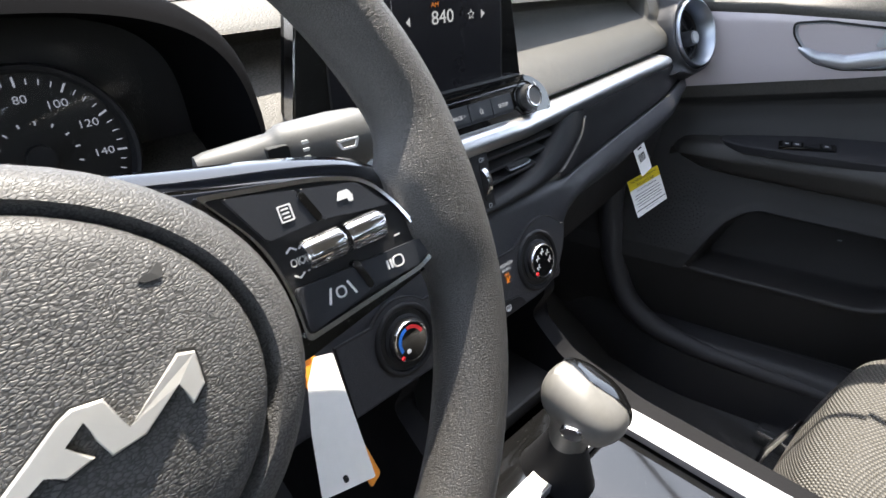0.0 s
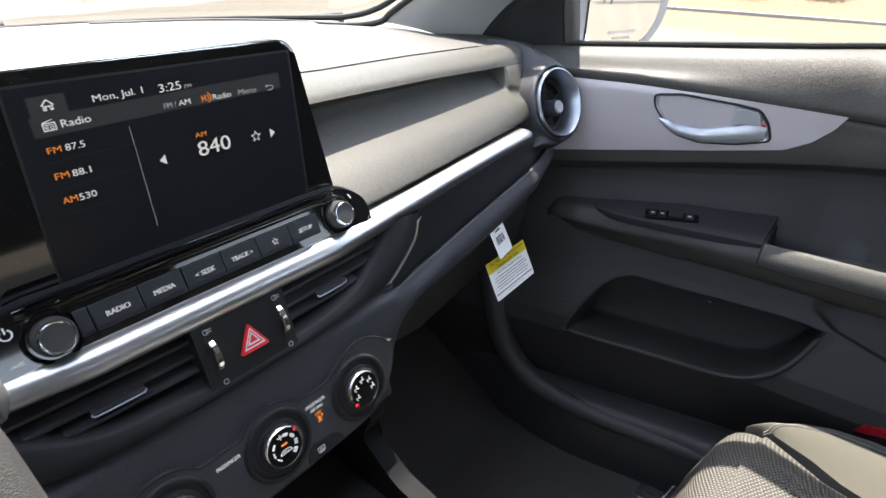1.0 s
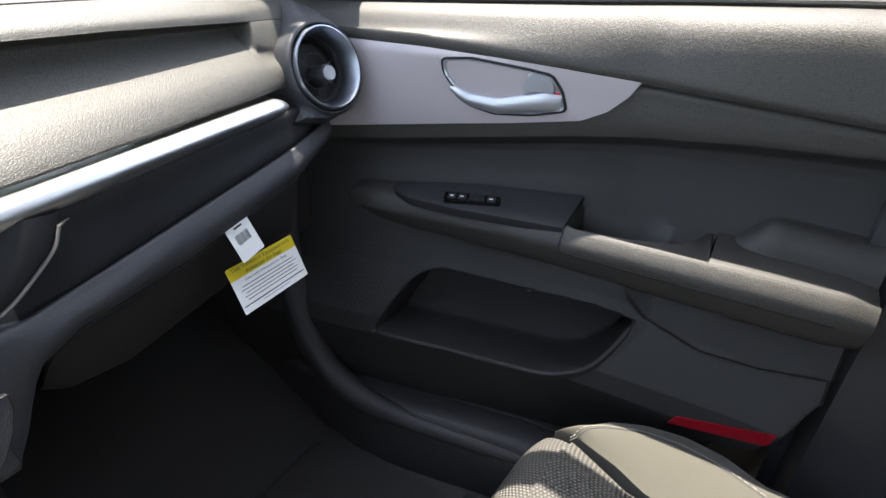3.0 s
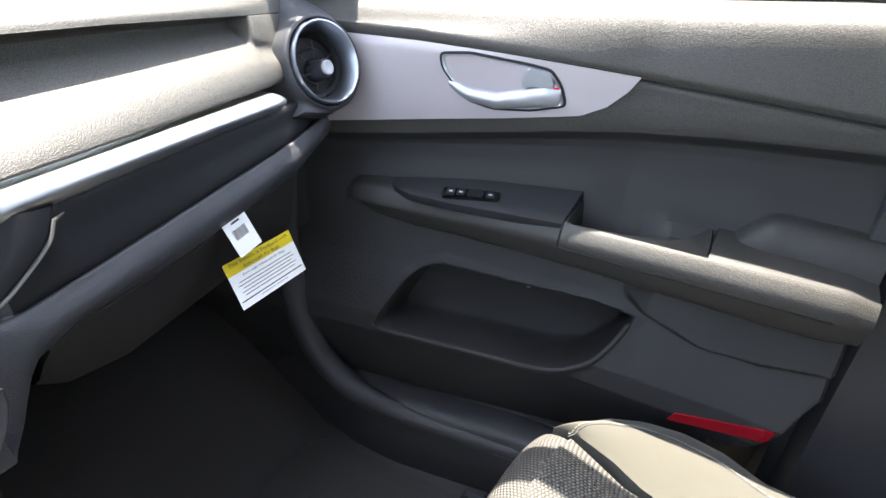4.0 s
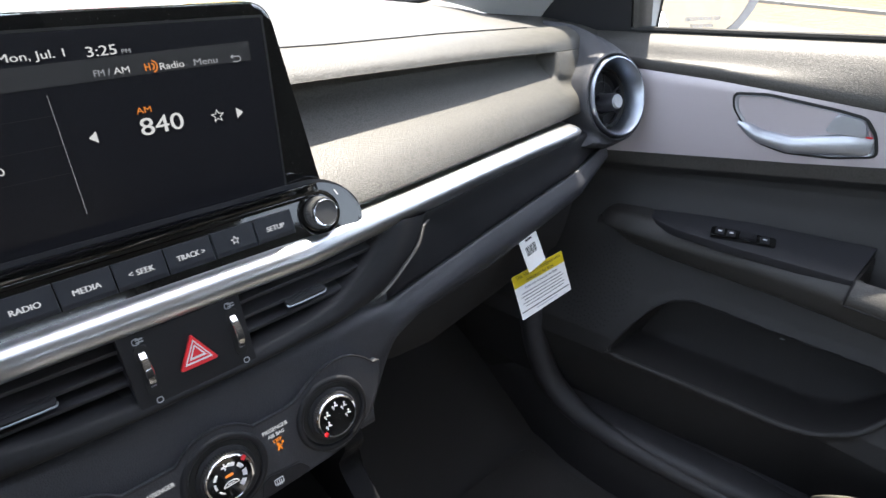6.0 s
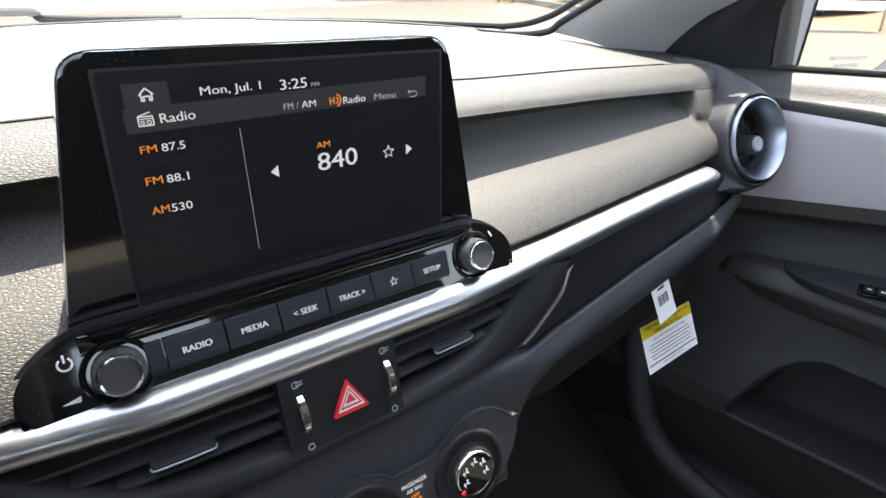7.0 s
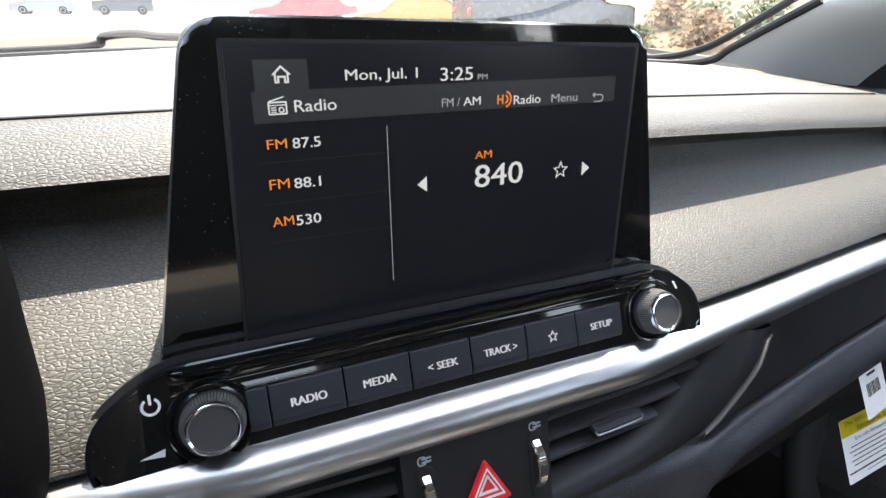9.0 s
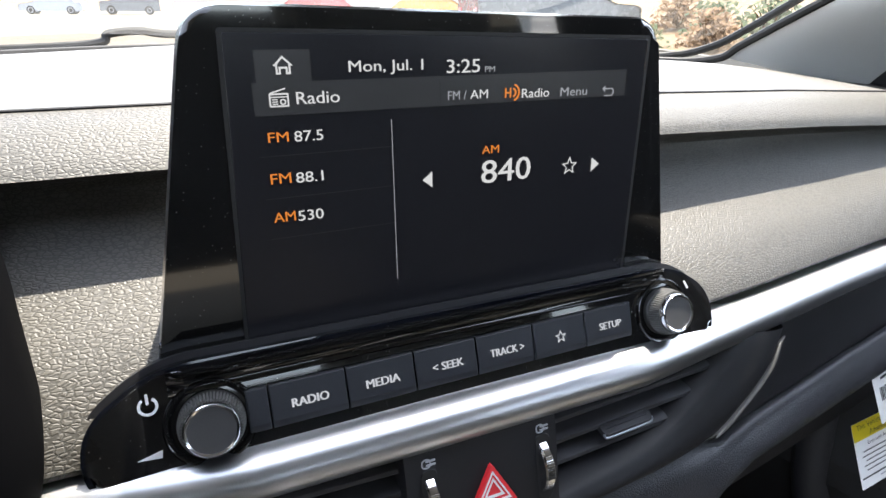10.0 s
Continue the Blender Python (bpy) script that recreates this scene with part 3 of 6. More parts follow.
def dash_profile(x):
    """(y, z) of the padded dashboard's main lines at x, from the windscreen down to the trim strip."""
    f = lambda *v: lerp(x, DX, v)
    return {
        "base": (f(.50, .66, .72, .72, .70, .65, .56, .52), f(.945, .958, .965, .965, .963, .959, .953, .950)),
        "top": (f(.30, .32, .32, .32, .33, .33, .32, .30), f(.975, .978, .980, .979, .976, .97, .962, .956)),
        "seam": (f(.112, .112, .112, .115, .122, .128, .134, .142), f(.974, .974, .974, .971, .964, .959, .951, .945)),
        "nose": (f(.087, .087, .087, .090, .097, .103, .110, .127), f(.9605, .9605, .9605, .957, .9525, .9465, .938, .936)),
        "lip": (f(.0815, .0815, .0815, .085, .092, .099, .107, .119), f(.9555, .9555, .9555, .9515, .9465, .940, .930, .924)),
        "pad": (f(.0715, .0715, .0715, .082, .087, .091, .095, .088), f(.9125, .9125, .9125, .903, .902, .900, .898, .886)),
        "foot": (f(.012, .012, .012, .014, .024, .042, .060, .068), f(.858, .858, .858, .858, .858, .857, .857, .857)),
    }


def bar_y(x):
    return lerp(abs(x), (0, .10, .2, .3, .4, .5, .6), (-.004, -.003, .012, .026, .038, .047, .05))


def upper_rows(a, b, n):
    rows = []
    for x in np.linspace(a, b, n):
        p = dash_profile(x)
        rows.append([(x, *q) for q in spline([p["base"], p["top"], (p["seam"][0] + .012, p["seam"][1] + .0035)], 12)])
    return rows


side_pad = [[(x, *q) for q in spline([(.52, .935), (.40, lerp(x, (.52, .70), (.951, .935))), (.24, lerp(x, (.52, .70), (.951, .938))), (.165, lerp(x, (.52, .70), (.944, .932))), (.15, .92)], 16)] for x in np.linspace(.53, .72, 12)]
part("side_pad", skin(side_pad), M_TOP, dash, "pale grey end of the upper pad")
part("top_pad", skin(upper_rows(-.62, .535, 60)), M_TOP, dash, "smooth pale grey upper pad")
strip_rows = []
for x in np.linspace(-.60, .555, 70):
    p = dash_profile(x)
    q = spline([p["base"], p["top"], (p["seam"][0] + .012, p["seam"][1] + .0035)], 41)
    last = lerp(abs(x), (.0, .35, .50, .555), (11, 11, 8, 2))
    strip_rows.append([(x, *(q[int(i)] * (1 - i % 1) + q[int(i) + 1] * (i % 1) + (0, .0035 - .004 * (k == 9)))) for k, i in enumerate(np.linspace(0, last, 10))])
part("defroster_strip", skin(strip_rows), M_DEFROST, dash, "coarse-grained defroster strip")
rows = []
for x in np.concatenate([np.linspace(-.62, .49, 80), np.linspace(.492, .548, 60)]):
    p = dash_profile(x)
    s, n, l, d, k = p["seam"], p["nose"], p["lip"], p["pad"], p["foot"]
    k1 = min(1.0, max(0.0, (.5120 - x) / .0085))
    k1 = k1 * k1 * (3 - 2 * k1)
    pts = spline([(s[0] + .009, s[1] + .0025), (s[0] - .004, s[1] - .0010), ((s[0] + n[0]) / 2 - .002, (s[1] + n[1]) / 2 + .0005), n, l], 14)

    def groove(f, inward):
        y, z = l[0] * (1 - f) + d[0] * f, l[1] * (1 - f) + d[1] * f
        return (y + inward * k1 - .002 * (1 - k1) * math.sin(math.pi * f), z)
    pts += spline([(l[0] + .0005, l[1] - .0005), groove(.07, .014), groove(.30, .026), groove(.70, .015), d,
                   ((d[0] + k[0]) / 2 - .005, (d[1] + k[1]) / 2 + .005), (k[0] + .002, k[1] + .006), (k[0] + .012, k[1])], 30)
    rows.append([(x + max(0.0, (x - .50) / .05) * min(1.0, max(0.0, (q[1] - .888) / .04)) * .044, *q) for q in pts])
part("face_pad", skin(rows), M_PAD, dash, "leather-grained grey pad with a shadowed groove")
seam = []
for x in np.linspace(-.60, .50, 60):
    p = dash_profile(x)["seam"]
    seam.append((x, p[0] + .010, p[1] + .0032))
part("seam", tube(seam, .0008, 6), M_DARK, dash, "dark stitched seam line")

# trim strip
rows = []
for x in np.concatenate([np.linspace(-.55, .49, 70), np.linspace(.493, .508, 9)]):
    k = math.sqrt(max(0.0, 1 - max(0, (x - .488) / .0205) ** 2))
    yc = bar_y(x)
    top, bot = lerp(x, (-.5, 0, .24, .5), (.8585, .8585, .8565, .8545)), lerp(x, (-.5, 0, .24, .5), (.839, .839, .835, .837))
    mid, half = (top + bot) / 2, max((top - bot) / 2 * k, .0006)
    prof = [(.030, half * .95), (.012, half), (.002, half * .86), (-.003, half * .35), (-.004, -half * .25), (-.001, -half * .85), (.006, -half), (.030, -half * .95)]
    rows.append([(x, yc + a + (1 - k) * .008, mid + b) for a, b in spline(prof, 20)])
part("trim_strip", skin(rows), M_SILVER, dash, "satin silver trim strip")

# lower passenger panel under the strip, the rim round the vents and the padded roll below them
INNER = [(.182, .8450), (.175, .8400), (.166, .832), (.154, .8225), (.142, .815), (.118, .803), (.079, .7975), (.0, .7955)]
OUTER = [(.2235, .8390), (.2175, .8295), (.208, .8165), (.185, .8020), (.158, .7900), (.120, .7850), (.08, .7850), (.0, .7870)]


def stack_y(x, z):
    """Depth of the vents' face."""
    return -.003 - .26 * (.8395 - z) + .013 * max(0.0, (abs(x) - .04) / .17)


LX = (-.22, .07, .115, .16, .21, .33, .50, .585)
EX = (.10, .125, .138, .150, .165, .2056, .27, .3226, .42, .50, .585)
EY = (-.036, -.030, -.022, -.017, -.0140, -.0055, .005, .013, .022, .031, .058)
EZ = (.680, .684, .692, .712, .739, .7485, .7470, .7465, .758, .769, .783)
flat_rows, roll_rows = [], []
rim_x, rim_z = [q[0] for q in OUTER[::-1]], [q[1] for q in OUTER[::-1]]
for x in np.linspace(-.22, .585, 90):
    f = lambda *v: lerp(x, LX, v)
    crease = (f(-.014, -.014, -.013, -.007, .006, .024, .041, .062), f(.773, .773, .773, .774, .773, .780, .797, .808))
    if x > .160:
        zt = lerp(x, rim_x, rim_z) if x < .2175 else .8345
        yt = stack_y(x, zt) + .004 if x < .2175 else bar_y(x) + .008
        yt += .004 * max(0.0, 1 - (x - .16) / .03)
        flat_rows.append([(x, *q) for q in spline([(yt + .012, zt + .003), (yt, zt), (yt * .5 + crease[0] * .5 + .002, zt * .5 + crease[1] * .5 + .002), (crease[0] + .003, crease[1] + .004), (crease[0] + .006, crease[1] - .004)], 16)])
    ey, ez = lerp(x, EX, EY), lerp(x, EX, EZ)
    if x < .125:
        pts = [(.004, .787), (-.006, .7815), (-.0135, .7755), (-.0172, .766), (-.0205, .756), (-.0262, .738), (-.034, .712), (-.0395, .694), (-.036, .684), (-.02, .679), (.05, .674), (.36, .62), (.74, .60)]
    else:
        k = min(1.0, max(0.0, (x - .125) / .05))
        top = [(.004 + (crease[0] + .002) * k, .787 + (crease[1] - .789) * k), (-.006 + (crease[0] + .005) * k, .7815 + (crease[1] - .781) * k), (-.0135 + (crease[0] + .0085) * k, .7755 + (crease[1] - .7795) * k)]
        a, b = top[-1]
        pts = top + [(a + (ey - a) * f - .0045 * math.sin(math.pi * f), b + (ez - b) * f) for f in (.2, .45, .7, .9)]
        pts += [(ey + .0015, ez - .002), (ey + .006, ez - .0045), (ey + .014, ez - .006), (ey + .05, ez - .012), (.36, .62), (.74, .60)]
    roll_rows.append([(x, *q) for q in spline(pts, 60)])
part("lower_panel", skin(flat_rows), M_DARK, dash, "smooth black lower panel")
part("lower_roll", skin(roll_rows), M_DARKGRAIN, dash, "dark smooth padded roll under the vents")
for sgn in (1, -1):
    ii, oo = spline(INNER, 50), spline(OUTER, 50)
    rows = []
    for (xi, zi), (xo, zo) in zip(ii, oo):
        yi, yo = stack_y(xi, zi), stack_y(xo, zo)
        mix = lambda k, d: (xi * (1 - k) + xo * k, yi * (1 - k) + yo * k + d, zi * (1 - k) + zo * k)
        q = [(xi * .985, yi + .040, zi + .004), (xi, yi + .004, zi), mix(.25, -.002), mix(.6, -.004), mix(.9, -.0025), (xo, yo + .001, zo), (xo + .002, yo + .014, zo - .002)]
        rows.append([(sgn * a, b, c) for a, b, c in spline(q, 16)])
    part("vent_surround", skin(rows), M_DARK, dash, "smooth black surround of the centre vents")
edge = []
for t in np.linspace(0, 1, 34):
    x, z = spline(OUTER[1:6], 34)[round(t * 33)]
    if x > .150:
        edge.append((x, stack_y(x, z) - .0012, z - .0010))
edge = [(.228, .0105, .8300)] + edge
fin = part("fin", tube(edge, [.0008] + [.0018] * (len(edge) - 3) + [.0010, .0004], 8), M_SOFT, dash, "raised soft edge beside the vent")
bm = []
dense = spline(edge[1:-1], 74)
for a, b in zip(dense, dense[1:]):
    c, d = Vector(a), (Vector(b) - Vector(a)).normalized()
    bm.append(box((.0034, .0008, .0010), axes(c + Vector((-.0004, -.0019, .0006)), d + Vector((.7, 0, .1)), Vector((0, -.2, 1))), .0003, 1))
part("stitching", join(*bm), M_CORD, fin, "pale stitches")


def lid_profile(x):
    """(y, z) down the glove box lid at x."""
    ey, ez = lerp(x, EX, EY), lerp(x, EX, EZ)
    by, bz = lerp(x, (.165, .201, .26, .375, .50), (.030, .040, .050, .060, .066)), lerp(x, (.165, .201, .26, .375, .50), (.700, .668, .652, .661, .680))
    return [(ey + .010, ez - .004), (ey + .017, ez - .012), ((ey + by) / 2 + .004, (ez + bz) / 2 + .004), (by - .004, bz + .010), (by + .004, bz), (by + .03, bz - .012), (by + .16, bz - .03)]


glove_box = thing("glove_box", "closed dark plastic glove box under the dashboard roll", "glove box", (.33, .05, .69))
part("lid", skin([[(x, *q) for q in spline(lid_profile(x), 24)] for x in np.linspace(.178, .50, 40)], thick=.006), M_POCKET, glove_box, "dark brown-black lid")
rows = []
for u in np.linspace(0, 1, 22):
    x = .252 + .110 * u
    q = spline(lid_profile(x), 24)
    w = math.sin(math.pi * u) ** .6
    mid = 9.2 + 1.2 * u
    row = []
    for k, h in ((-1, .0), (-.7, .0035), (0, .0055), (.7, .0035), (1, .0)):
        i = mid + 3.2 * k * w
        a, b = q[int(i)], q[int(i) + 1]
        y, z = a + (b - a) * (i % 1)
        row.append((x, y - h * w - .0008, z - h * w * .3))
    rows.append(row)
part("pull", skin(rows), M_POCKET, glove_box, "shallow moulded pull")

# end cap with the round side vent
V_AT, V_N = Vector((.582, .051, .875)), Vector((-.10, -.94, .33)).normalized()
vm = axes(V_AT, Vector((1, -.12, -.02)), V_N.cross(Vector((1, -.12, -.02))))
back = lambda a: tuple(vm @ Vector((.0600 * math.cos(radians(a)), .0600 * math.sin(radians(a)), -.055)))
rim_keys = [(.648, .105, .868), (.652, .14, .925), (.602, .150, .948), back(115), back(150), back(180), back(210), (.516, .052, .822), (.570, .060, .805), (.632, .085, .820)]
rim_ang = [0, 45, 90, 115, 150, 180, 210, 235, 270, 315]
rows = []
for i in range(61):
    a = i * 6
    o = Vector([lerp(a, rim_ang + [360], [k[j] for k in rim_keys] + [rim_keys[0][j]]) for j in range(3)])
    c = [vm @ Vector((r * math.cos(radians(a)), r * math.sin(radians(a)), h)) for r, h in ((.0505, -.010), (.0520, -.003), (.0545, -.001), (.0580, -.005))]
    mid = c[3] * .45 + o * .55 + V_N * lerp(a, (0, 90, 115, 210, 240, 360), (.008, .008, .002, .002, .008, .008))
    rows.append([Vector(q) for q in spline([c[0], c[1], c[2], c[3], mid, o, o + Vector((0, .05, 0))], 20)])
part("end_cap", skin(rows), M_DARKGRAIN, dash, "dark end cap round the side vent")
side_vent = thing("side_air_vent", "round side air vent with a satin silver ring", "air vent", V_AT)
part("ring", lathe([(.0505, -.02), (.0505, .000), (.0494, .0032), (.0480, .0036), (.0462, .0015), (.0405, -.020), (.0402, -.026)], vm, 64), M_RING, side_vent, "satin silver ring")
part("duct", lathe([(.0404, -.022), (.0385, -.024), (.0375, -.05), (.0, -.052)], vm, 48), M_BLACK, side_vent)
dial = part("dial", lathe([(.0372, -.034), (.0372, -.0225), (.0364, -.0212), (.0354, -.0222), (.0350, -.030), (.0, -.032)], vm @ shift(-.001, -.001), 48), M_DARK, side_vent, "black turning dial")
for k in range(24):
    a = radians(-95 + k * 5)
    part("rib", box((.0034, .0010, .0024), vm @ pose(0, 0, 0, 0, 0, math.degrees(a)) @ shift(.0338, 0, -.0240)), M_SLAT, dial, smooth=False)
for k in range(6):
    a = k * math.pi / 3 + .35
    part("spoke", tube([vm @ Vector((math.cos(a) * .009 + .003, math.sin(a) * .009 - .005, -.026)), vm @ Vector((math.cos(a) * .0345, math.sin(a) * .0345, -.0245))], .0010, 6), M_SLAT, dial)
for a0 in (20, 200):
    part("arc", tube([vm @ Vector((math.cos(radians(a0 + q)) * .0215, math.sin(radians(a0 + q)) * .0215, -.0255)) for q in range(0, 121, 10)], .0009, 6), M_SLAT, dial)
part("hub", lathe([(.0, -.034), (.0140, -.032), (.0128, -.026), (.0112, -.008), (.0104, -.0060), (.0, -.0060)], vm @ shift(.004, -.006), 28), M_SLAT, side_vent, "round black hub")
part("hub_cap", lathe([(.0090, -.0062), (.0090, -.0042), (.0078, -.0030), (.0070, -.0034), (.0, -.0040)], vm @ shift(.004, -.006), 28), M_GREY, side_vent, "small bright hub button")

# ---- infotainment display ----
SY = .05
sm = axes((0, .0322, .885), (1, 0, 0), (0, SY, 1))
disp = thing("infotainment_display", "black glossy touch screen showing the radio page", "display", (0, .03, .86))
outer = rpoly([(-.1265, 0), (.1340, 0), (.1105, .1325), (-.0975, .1370)], [.004, .004, .014, .014], 8)
part("housing", slab(outer, -.020, .0, sm, .003, 3), M_GLOSS, disp, "piano black screen housing")
part("edge_trim", ringslab(rpoly([(-.1273, -.0005), (.1348, -.0005), (.1113, .1334), (-.0983, .1380)], [.004, .004, .0146, .0146], 8), outer, -.014, -.0022, sm), M_CHROME, disp, "thin bright edge")
win = rpoly([(-.0915, .0045), (.1035, .0020), (.1050, .1240), (-.0860, .1280)], .0015, 3)
part("screen", slab(win, .0, .0008, sm, .0004), M_SCREEN, disp, "dark anti-glare screen glass")
part("screen_groove", ringslab(rpoly([(-.0930, .0030), (.1050, .0005), (.1065, .1255), (-.0875, .1295)], .0015, 3), win, -.0005, .0006, sm), M_BLACK, disp)


def ui(name, x0, z0, x1, z1, mat, text="", bm=None, lift=.0012):
    """A mark on the screen between two corners (x, z)."""
    at = sm @ shift(x0, z0 - .885, lift)
    if text:
        return part(name, words(text, at, x1 - x0, z1 - z0, bold=.022), mat, disp, smooth=False)
    return part(name, bm or slab([(0, 0), (x1 - x0, 0), (x1 - x0, z1 - z0), (0, z1 - z0)], 0, .0002, at), mat, disp, smooth=False)


ui("home_tile", -.0762, .9955, -.0560, 1.0068, M_UIB, lift=.0010)
ui("title_bar", -.0780, .9835, .0935, .9955, M_UIB, lift=.0009)
ui("band_tile", -.0035, .9835, .0215, .9945, M_UIB, lift=.0011)
home = [(-.0027, 0), (-.0027, .0030), (-.0037, .0030), (0, .0066), (.0037, .0030), (.0027, .0030), (.0027, 0), (.0009, 0), (.0009, .0020), (-.0009, .0020), (-.0009, 0)]
home_in = [(-.0020, .0007), (-.0020, .0036), (-.0020, .0036), (0, .0056), (.0020, .0036), (.0020, .0036), (.0020, .0007), (.0016, .0007), (.0016, .0027), (-.0016, .0027), (-.0016, .0007)]
ui("home_icon", 0, 0, 0, 0, M_UIW, bm=ringslab(home, home_in, 0, .0002, sm @ shift(-.0662, .1132, .0014)))
ui("date_text", -.0417, .9983, -.0110, 1.0025, M_UIW, "Mon, Jul. 1")
ui("time_text", -.0006, .9966, .0147, 1.0020, M_UIW, "3:25")
ui("time_suffix", .0171, .9965, .0219, .9989, M_UIG, "PM")
im = sm @ shift(-.0724, .1016, .0014)
ui("radio_icon", 0, 0, 0, 0, M_UIW, bm=join(
    ringslab(rrect(.0072, .0050, .0005, .0036, .0025), rrect(.0060, .0038, .0003, .0036, .0025), 0, .0002, im),
    ringslab(rrect(.0022, .0022, .0011, .0050, .0018), rrect(.0012, .0012, .0006, .0050, .0018), 0, .0002, im),
    *[slab(rrect(.0020, .0004, .0001, .0021, .0011 + .0008 * q), 0, .0002, im) for q in range(3)],
    slab(rrect(.0060, .0004, .0001, .0036, .0036), 0, .0002, im),
    slab([(.0006, .0048), (.0062, .0064), (.0062, .0069), (.0004, .0053)], 0, .0002, im)))
ui("title_text", -.0625, .9873, -.0460, .9919, M_UIW, "Radio")
ui("band_text", -.0001, .9858, .0085, .9894, M_UIG, "FM /")
ui("band_text", .0102, .9858, .0187, .9895, M_UIW, "AM")
bd = sm @ shift(.0272, .0999, .0014)
arc = [(math.cos(a), math.sin(a)) for a in np.linspace(-1.25, 1.25, 14)]
ui("badge", 0, 0, 0, 0, M_UIO, bm=join(
    slab(rrect(.0007, .0042, .0001, .0004, .0026), 0, .0002, bd), slab(rrect(.0007, .0042, .0001, .0028, .0026), 0, .0002, bd), slab(rrect(.0018, .0007, .0001, .0016, .0026), 0, .0002, bd),
    slab([(.0036 + .0022 * a, .0026 + .0022 * b) for a, b in arc] + [(.0036 + .0014 * a, .0026 + .0014 * b) for a, b in arc[::-1]], 0, .0002, bd),
    slab([(.0036 + .0039 * a, .0026 + .0039 * b) for a, b in arc] + [(.0036 + .0031 * a, .0026 + .0031 * b) for a, b in arc[::-1]], 0, .0002, bd)))
ui("badge_text", .0357, .9850, .0500, .9890, M_UIW, "Radio")
ui("menu_text", .0561, .9848, .0709, .9887, M_UIG, "Menu")
bk = sm @ shift(.0797, .0984, .0014)
ui("back_icon", 0, 0, 0, 0, M_UIG, bm=join(
    slab([(0, .0037), (.0017, .0051), (.0017, .0023)], 0, .0002, bk), slab(rrect(.0036, .0006, .0001, .0032, .0037), 0, .0002, bk), slab(rrect(.0036, .0006, .0001, .0032, .0005), 0, .0002, bk),
    slab([(.0050 + .0019 * math.cos(a), .0021 + .0019 * math.sin(a)) for a in np.linspace(-1.57, 1.57, 12)] + [(.0050 + .0013 * math.cos(a), .0021 + .0013 * math.sin(a)) for a in np.linspace(1.57, -1.57, 12)], 0, .0002, bk)))
ui("preset_band", -.0744, .9737, -.0668, .9775, M_UIO, "FM")
ui("preset_text", -.0646, .9734, -.0536, .9775, M_UIW, "87.5")
ui("preset_band", -.0752, .9577, -.0674, .9618, M_UIO, "FM")
ui("preset_text", -.0655, .9573, -.0548, .9615, M_UIW, "88.1")
ui("preset_band", -.0757, .9422, -.0672, .9463, M_UIO, "AM")
ui("preset_text", -.0662, .9417, -.0560, .9460, M_UIW, "530")
for z in (.9683, .9517, .9353):
    ui("list_rule", -.0780, z, -.0255, z + .0003, M_UIB)
ui("divider", -.02535, .9090, -.0251, .9795, M_UIG)
ui("station_band", .0163, .9617, .0249, .9653, M_UIO, "AM")
ui("station_text", .0162, .9482, .0418, .9588, M_UIW, "840")
ui("tune_down", 0, 0, 0, 0, M_UIW, bm=slab([(0, .0035), (.0045, .0070), (.0045, 0)], 0, .0002, sm @ shift(-.0122, .0642, .0014)))
ui("tune_up", 0, 0, 0, 0, M_UIW, bm=slab([(0, 0), (0, .0070), (.0045, .0035)], 0, .0002, sm @ shift(.0770, .0628, .0014)))


def star(r, inner):
    o, i = [], []
    for k in range(10):
        a = math.pi / 2 + k * math.pi / 5
        q = r if k % 2 == 0 else r * .45
        o.append((q * math.cos(a), q * math.sin(a)))
        i.append((q * inner * math.cos(a), q * inner * math.sin(a)))
    return o, i


so, si = star(.0046, .72)
ui("star_icon", 0, 0, 0, 0, M_UIW, bm=ringslab(so, si, 0, .0002, sm @ shift(.0640, .0668, .0014)))

# control pod under the screen
pm = axes((0, .0130, .872), (1, 0, 0), (0, .4, 1))
POD = [(-.1535, -.0195), (.1540, -.0215), (.1540, .004), (.1300, .0205), (-.1270, .0225), (-.1535, .006)]
pod = rpoly(POD, [.020, .012, .022, .014, .014, .024], 8)
part("control_pod", slab(pod, -.03, .0, pm, .0025, 3), M_GLOSS, disp, "piano black control pod")
part("pod_rim", ringslab([(a * 1.012, b * 1.07) for a, b in pod], pod, -.02, -.0012, pm), M_LACQUER, disp, "thin glossy rim")
part("pod_collar", slab(rpoly([(-.1570, -.0200), (.1580, -.0220), (.1580, .006), (.1330, .0250), (-.1290, .0270), (-.1570, .008)], .022, 8), -.045, -.008, pm, .004), M_DARK, disp)
# the glossy hollow between the buttons and the foot of the screen
rows = []
for x in np.linspace(-.1235, .1235, 40):
    e = min(1.0, (.1235 - abs(x)) / .006)
    rows.append([pm @ Vector((x, y, h * e + .0003)) for y, h in ((.0118, 0), (.0125, .0010), (.0140, .0006), (.0160, .0008), (.0178, .0022), (.0192, .0046), (.0204, .0062), (.0214, .0064), (.0220, .0040))])
part("ledge", skin(rows), M_GLOSS, disp, "glossy hollow ledge")
edges = (-.0968, -.0878, -.0560, -.0252, .0055, .0362, .0665, .0962)
